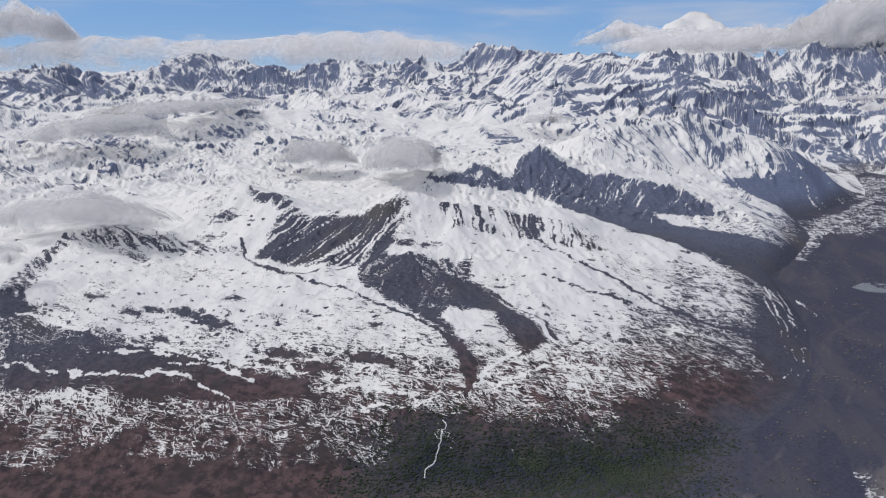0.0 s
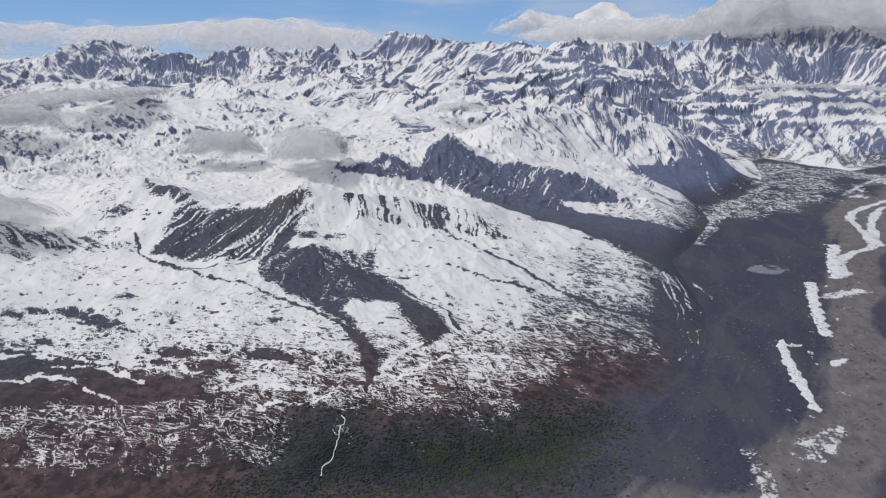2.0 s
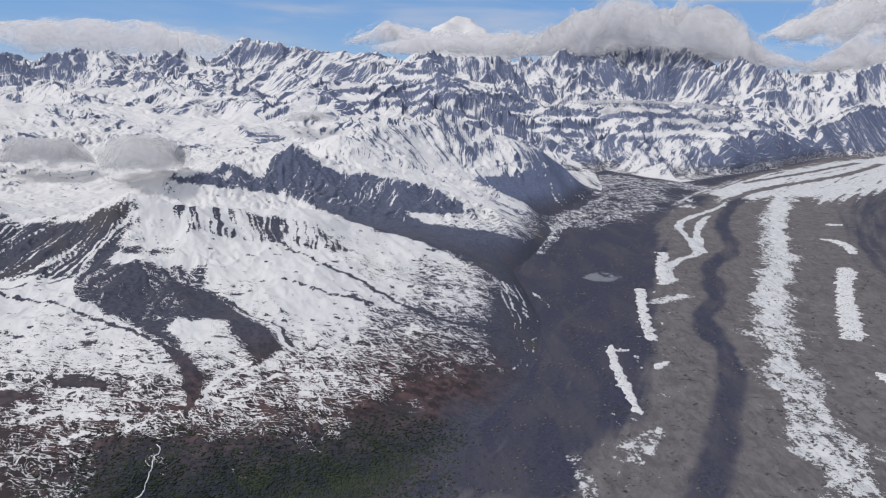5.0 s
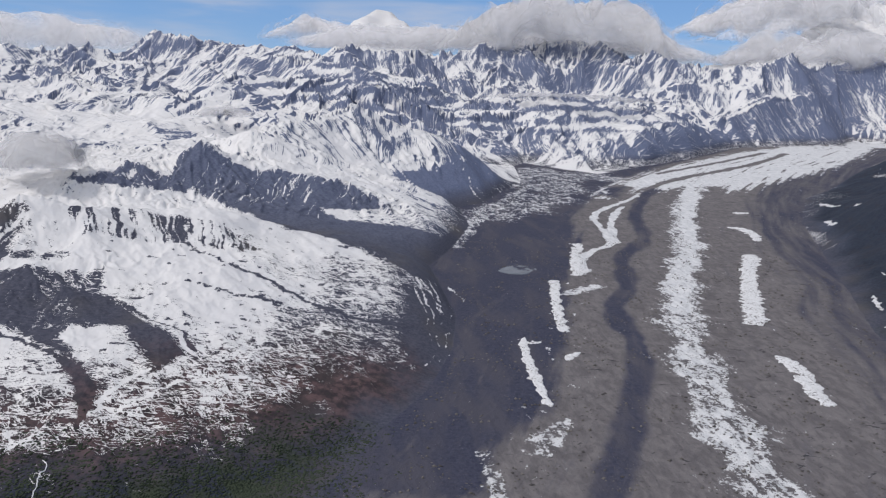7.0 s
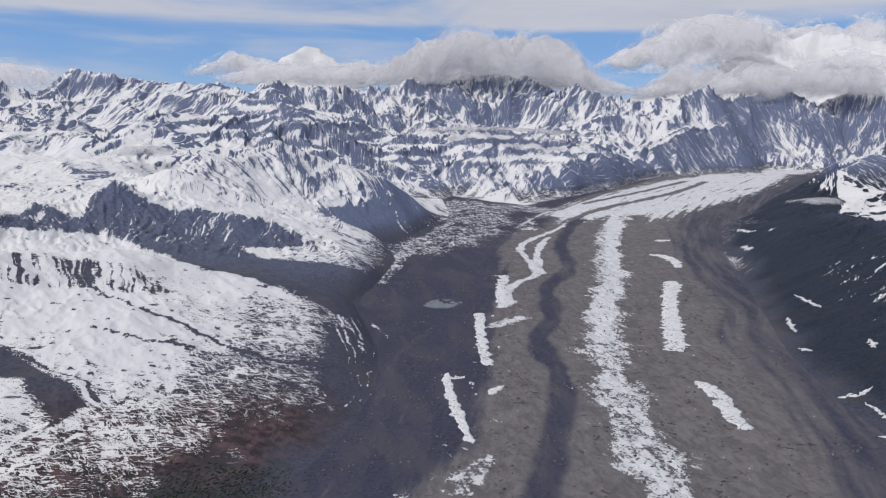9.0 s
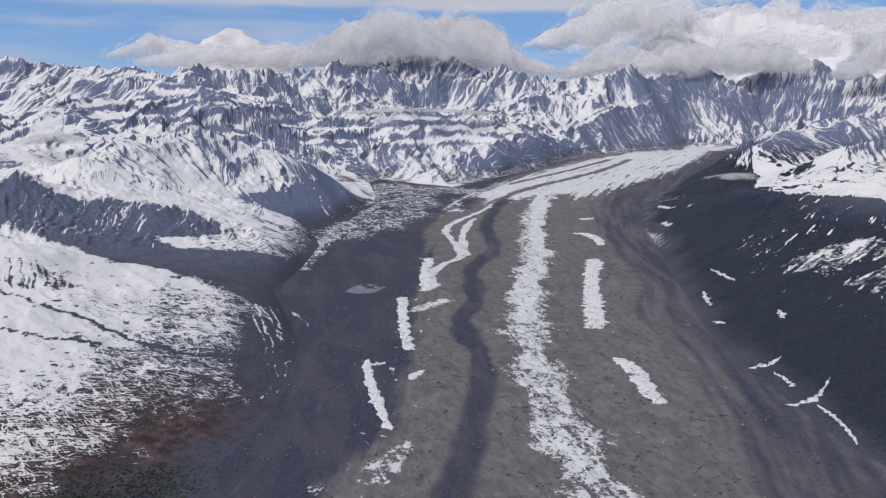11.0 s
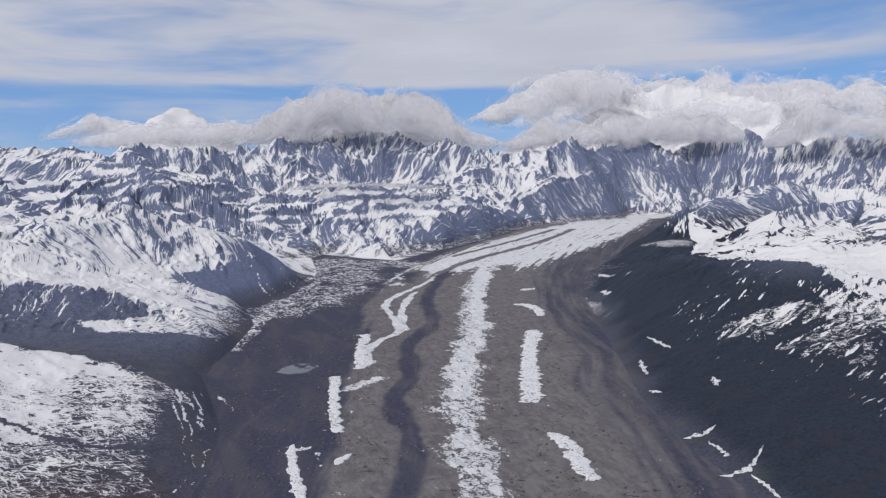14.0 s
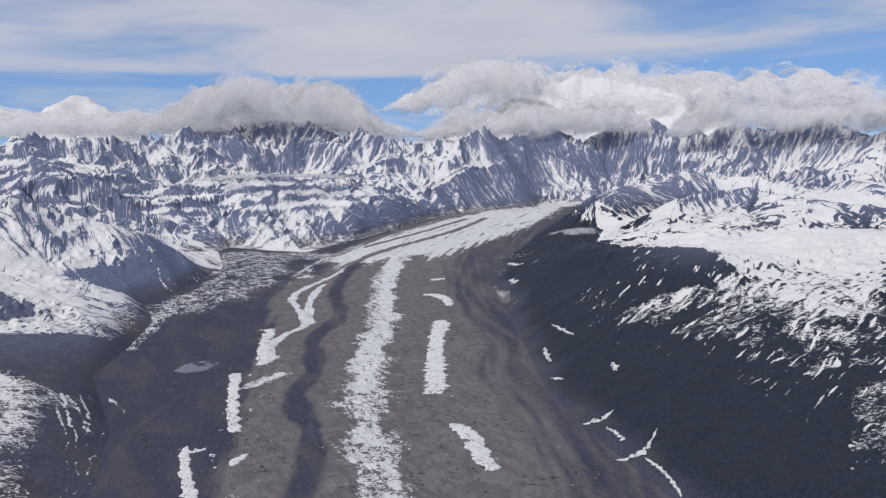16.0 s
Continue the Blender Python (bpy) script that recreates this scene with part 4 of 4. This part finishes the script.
def grid_mesh(name, points, material, attribute=None, closed=False, normals=None):
    """A mesh from a rows x columns x 3 array; closed joins the last column to the first."""
    rows, cols = points.shape[:2]
    r, c = np.meshgrid(np.arange(rows - 1), np.arange(cols if closed else cols - 1), indexing="ij")
    d = (c + 1) % cols
    faces = np.stack([r * cols + c, r * cols + d, (r + 1) * cols + d, (r + 1) * cols + c], -1).reshape(-1, 4)
    me = bpy.data.meshes.new(name)
    me.vertices.add(rows * cols), me.loops.add(faces.size), me.polygons.add(len(faces))
    me.vertices.foreach_set("co", points.astype(np.float32).ravel())
    me.loops.foreach_set("vertex_index", faces.ravel().astype(np.int32))
    me.polygons.foreach_set("loop_start", np.arange(0, faces.size, 4, dtype=np.int32))
    me.polygons.foreach_set("use_smooth", np.ones(len(faces), bool))
    me.update(calc_edges=True)
    if attribute is not None:
        me.attributes.new("dense", "FLOAT", "POINT").data.foreach_set("value", attribute.astype(np.float32).ravel())
    if normals is not None:
        me.normals_split_custom_set_from_vertices(normals.reshape(-1, 3).astype(np.float32))
    me.materials.append(material)
    return me


def spread(line, step):
    """A polyline evenly and smoothly divided."""
    line = np.array(line, float)
    s = np.r_[0, np.cumsum(np.hypot(*np.diff(line[:, :2], axis=0).T))]
    t = np.linspace(0, s[-1], max(6, int(s[-1] / step)))
    out = np.stack([np.interp(t, s, line[:, k]) for k in range(line.shape[1])], -1)
    k = max(1, int(len(t) / len(line) / 3))
    wide = np.pad(out, ((k, k), (0, 0)), mode="edge")
    return np.stack([wide[j : j + len(t)] for j in range(2 * k + 1)]).mean(0), t


def cloud_skin(line, billow, density, fill, thin, seed):
    """A rolled, billowing skin of cloud round a line, with a flat base; fill: how much of the whole body it takes up."""
    half = max(p[3] for p in line)
    path, s = spread(line, max(1.5, half / 40))
    way = np.gradient(path[:, :2], axis=0)
    way /= np.linalg.norm(way, axis=1, keepdims=True) + 1e-9
    side = np.stack([-way[:, 1], way[:, 0]], -1)
    end = np.clip((np.minimum(s, s[-1] - s) + (fill - 1) * 0.2 * s[-1]) / (0.2 * s[-1]), 0.02, 1) ** 0.5
    angle = np.linspace(-0.12 * math.pi, 1.12 * math.pi, 64)
    S, A = np.meshgrid(s, angle, indexing="ij")
    wide, tall = (path[:, 3] * end)[:, None] * fill, (path[:, 4] * end)[:, None] * fill
    u, v = S / half, A * 0.9
    puff = sum(0.32**k * (np.abs(perlin(u * 1.1 * 2**k + 3.1 * seed, v * 1.1 * 2**k + 0.6 * np.sin(A), seed + k)) * 2.2 - 0.6) for k in range(4))
    lump = 1 + 0.32 * np.tanh(billow * (1.3 * puff + perlin(u * 0.6 + seed, v * 0.5, seed + 9)))
    up = np.where(np.sin(A) > 0, np.sin(A), 0.12 * np.sin(A))
    across = wide * np.cos(A) * (0.45 + 0.55 * lump)
    z = path[:, 2:3] + (1 - fill) * 0.25 * path[:, 4:5] + tall * up * lump
    # The light falls on the broad shape, not on each small lump: cloud is soft all through.
    slope = np.stack([side[:, :1] * np.cos(A) / wide, side[:, 1:] * np.cos(A) / wide, np.sin(A) / tall], -1)
    slope = slope / np.linalg.norm(slope, axis=-1, keepdims=True)
    tilt = np.stack(np.gradient(lump), -1) * np.array((1.3, 1.0))
    slope = slope - np.stack([way[:, :1] * tilt[..., 0], way[:, 1:] * tilt[..., 0], -np.cos(A) * tilt[..., 1]], -1)
    normals = slope / np.linalg.norm(slope, axis=-1, keepdims=True)
    points = np.stack([path[:, :1] + side[:, :1] * across, path[:, 1:2] + side[:, 1:] * across, z], -1)
    dense = density * (0.02 + 1.25 * smooth(-0.2, 0.6, np.sin(A))) * smooth(0.1, 1.0, end)[:, None]
    # Thin skins dissolve towards their top as well.
    dense = dense - thin * smooth(0.45, 1.0, np.sin(A))
    return points, dense, normals


def cloud(label, billow, density, line, seed):
    """A cloud: skins one inside the other, thinner towards the outermost, so that its edge is soft."""
    stuff = MIST if max(p[3] for p in line) < 60 else CLOUD
    body = None
    for k, (fill, share, thin) in enumerate(((0.72, 1.25, 0.1), (0.86, 0.75, 0.4), (1.0, 0.42, 0.55))):
        points, dense, normals = cloud_skin(line, billow, density * share, fill, thin, seed + 2 * k)
        skin = new("veil" if k else "cloud", grid_mesh("cloud_skin", points, stuff, dense, False, normals))
        if body is None:
            body = skin
        else:
            skin.parent = body
    return tagged(body, label, "cloud", "clouds over the range")


for k, (label, billow, density, line) in enumerate(CLOUDS):
    cloud(label, billow, density, line, 200 + 11 * k)


def heights(x, y):
    return land(np.asarray(x, np.float32), np.asarray(y, np.float32))[0]


def snow_strip(line, seed):
    """An old drift: a low lens of snow with a frayed edge, lying on the ground."""
    path, s = spread(line, 0.5)
    way = np.gradient(path[:, :2], axis=0)
    way /= np.linalg.norm(way, axis=1, keepdims=True) + 1e-9
    side = np.stack([-way[:, 1], way[:, 0]], -1)
    cross = np.linspace(-1, 1, 11)
    S, C = np.meshgrid(s, cross, indexing="ij")
    wild = 1.1 if path[:, 2].max() > 3 else 4.0
    ragged = 1 + wild * fbm(S / (8 if wild < 2 else 3) + seed, np.sign(C) * 3.0 + 0 * S, 5, seed, 0.5 if wild < 2 else 0.65)
    ragged = np.maximum(ragged, 0.15 if wild < 2 else 0.03) * (np.clip(np.minimum(s, s[-1] - s) / 3.0, 0.05, 1) ** 0.5)[:, None]
    half = path[:, 2:3] * ragged
    path[:, :2] += side * ((0.3 + 0.6 * (wild > 2)) * path[:, 2] * 2 * fbm(s / 6 + seed, 0 * s, 3, seed + 2))[:, None]
    x, y = path[:, :1] + side[:, :1] * C * half, path[:, 1:2] + side[:, 1:] * C * half
    thick = 0.3 * (1 - C**4) + 0.25 * fbm(x / 2, y / 2, 3, seed + 4) * (1 - C**2)
    z = heights(x, y) + np.where(np.abs(C) > 0.99, -0.6, 0.2 + thick)
    ob = new("snow_patch", grid_mesh("snow_patch", np.stack([x, y, z], -1), OLD_SNOW))
    return tagged(ob, "long patch of old white snow on dark rubble" if len(line) > 4 else "small patch of old white snow on dark ground", "snow patch", "snow patches in the valley")


for k, line in enumerate(STRIPS):
    snow_strip(line, 400 + 7 * k)


def water_material():
    m, n = material("meltwater")
    where = n.add("ShaderNodeTexCoord").outputs["Object"]
    ripple = n.noise(where, 0.6, 5, 0.6)
    finish(n, n.mix(ripple, (0.10, 0.115, 0.14), (0.16, 0.175, 0.20)), 0.25, ripple, 0.1, 0.2)
    return m


ring = np.array([p for p in spread([(*p, 0) for p in POND + POND[:1]], 1.0)[0][:, :2]])
mid = ring.mean(0)
pond_points = np.stack([np.column_stack([mid + (ring - mid) * f * (1 + 0.12 * fbm(ring[:, 0] / 6, ring[:, 1] / 6, 3, 77)[:, None]), np.full(len(ring), np.percentile(heights(ring[:, 0], ring[:, 1]), 70) + h)]) for f, h in ((0.02, 0.1), (0.6, 0.1), (0.97, 0.1), (1.0, 0.0), (1.03, -2.0))])
tagged(new("meltwater_pond", grid_mesh("meltwater_pond", pond_points, water_material(), None, True)), "grey-blue meltwater pond on dark rubble ice", "pond")

path, s = spread([(*p, 0.24) for p in STREAM], 0.6)
way = np.gradient(path[:, :2], axis=0)
way /= np.linalg.norm(way, axis=1, keepdims=True)
S, C = np.meshgrid(s, (-1, -0.5, 0.5, 1), indexing="ij")
half = path[:, 2:3] * (1 + 0.6 * fbm(S / 3, 0 * S, 3, 66))
bend = 3.4 * fbm(S / 9, 0 * S, 4, 67)
x, y = path[:, :1] - way[:, 1:] * (C * half + bend), path[:, 1:2] + way[:, :1] * (C * half + bend)
z = heights(x, y) + np.where(np.abs(C) > 0.9, -0.3, 0.35)
tagged(new("stream", grid_mesh("stream", np.stack([x, y, z], -1), SNOW)), "pale foaming stream winding through dark scrub", "stream")


def scatter(name, places, sizes, material, label, category, flat, seed):
    """Many small lumps in one mesh, each an uneven eight-sided stone or bush sunk a little into the ground."""
    rng = np.random.default_rng(seed)
    count = len(places)
    ring = np.array([(1, 0, 0), (0, 1, 0), (-1, 0, 0), (0, -1, 0), (0.3, 0.2, 1), (0, 0, -0.6)])
    body = ring[None] * (0.7 + 0.6 * rng.random((count, 6, 1))) * sizes[:, None, None] * np.array((1, 1, flat))
    turn = rng.random(count) * 2 * math.pi
    c, s = np.cos(turn)[:, None], np.sin(turn)[:, None]
    pts = np.stack([body[..., 0] * c - body[..., 1] * s + places[:, :1], body[..., 0] * s + body[..., 1] * c + places[:, 1:2], body[..., 2] + heights(places[:, 0], places[:, 1])[:, None]], -1)
    tri = np.array([(0, 1, 4), (1, 2, 4), (2, 3, 4), (3, 0, 4), (1, 0, 5), (2, 1, 5), (3, 2, 5), (0, 3, 5)])
    faces = (tri[None] + 6 * np.arange(count)[:, None, None]).reshape(-1, 3)
    me = bpy.data.meshes.new(name)
    me.vertices.add(6 * count), me.loops.add(faces.size), me.polygons.add(len(faces))
    me.vertices.foreach_set("co", pts.astype(np.float32).ravel())
    me.loops.foreach_set("vertex_index", faces.ravel().astype(np.int32))
    me.polygons.foreach_set("loop_start", np.arange(0, faces.size, 3, dtype=np.int32))
    me.update(calc_edges=True)
    me.materials.append(material)
    tagged(new(name, me), label, category, kind="stuff")


def lump_material(name, dark, light):
    m, n = material(name)
    pick = n.add("ShaderNodeNewGeometry").outputs["Random Per Island"]
    where = n.add("ShaderNodeTexCoord").outputs["Object"]
    grain = n.noise(where, 1.5, 4, 0.6)
    finish(n, n.mix(n.math("ADD", n.math("MULTIPLY", pick, 0.7), n.math("MULTIPLY", grain, 0.3)), dark, light), 0.9)
    return m


rng = np.random.default_rng(5)
spots = np.column_stack([rng.uniform(-150, 55, 60000), rng.uniform(190, 335, 60000)])
thick = inside(spots[:, 0], spots[:, 1], SCRUB) + 10 * fbm(spots[:, 0] / 14, spots[:, 1] / 14, 3, 55)
spots = spots[thick + rng.normal(0, 13, len(thick)) > 0]
scatter("scrub", spots, rng.uniform(0.3, 0.9, len(spots)), lump_material("scrub_leaves", (0.030, 0.042, 0.027), (0.044, 0.058, 0.034)), "dark green scrub covering the valley floor", "scrub", 0.15, 6)
spots = np.column_stack([rng.uniform(0, 400, 30000), rng.uniform(230, 700, 30000)])
thick = (inside(spots[:, 0], spots[:, 1], ICE) > 4) & (fbm(spots[:, 0] / 18, spots[:, 1] / 30, 4, 56) > 0.05)
spots = spots[thick]
scatter("boulders", spots, 0.2 + 0.9 * rng.random(len(spots)) ** 4, lump_material("boulder_rock", (0.05, 0.048, 0.05), (0.20, 0.185, 0.17)), "grey and tan boulders strewn over the glacier", "boulders", 0.7, 7)
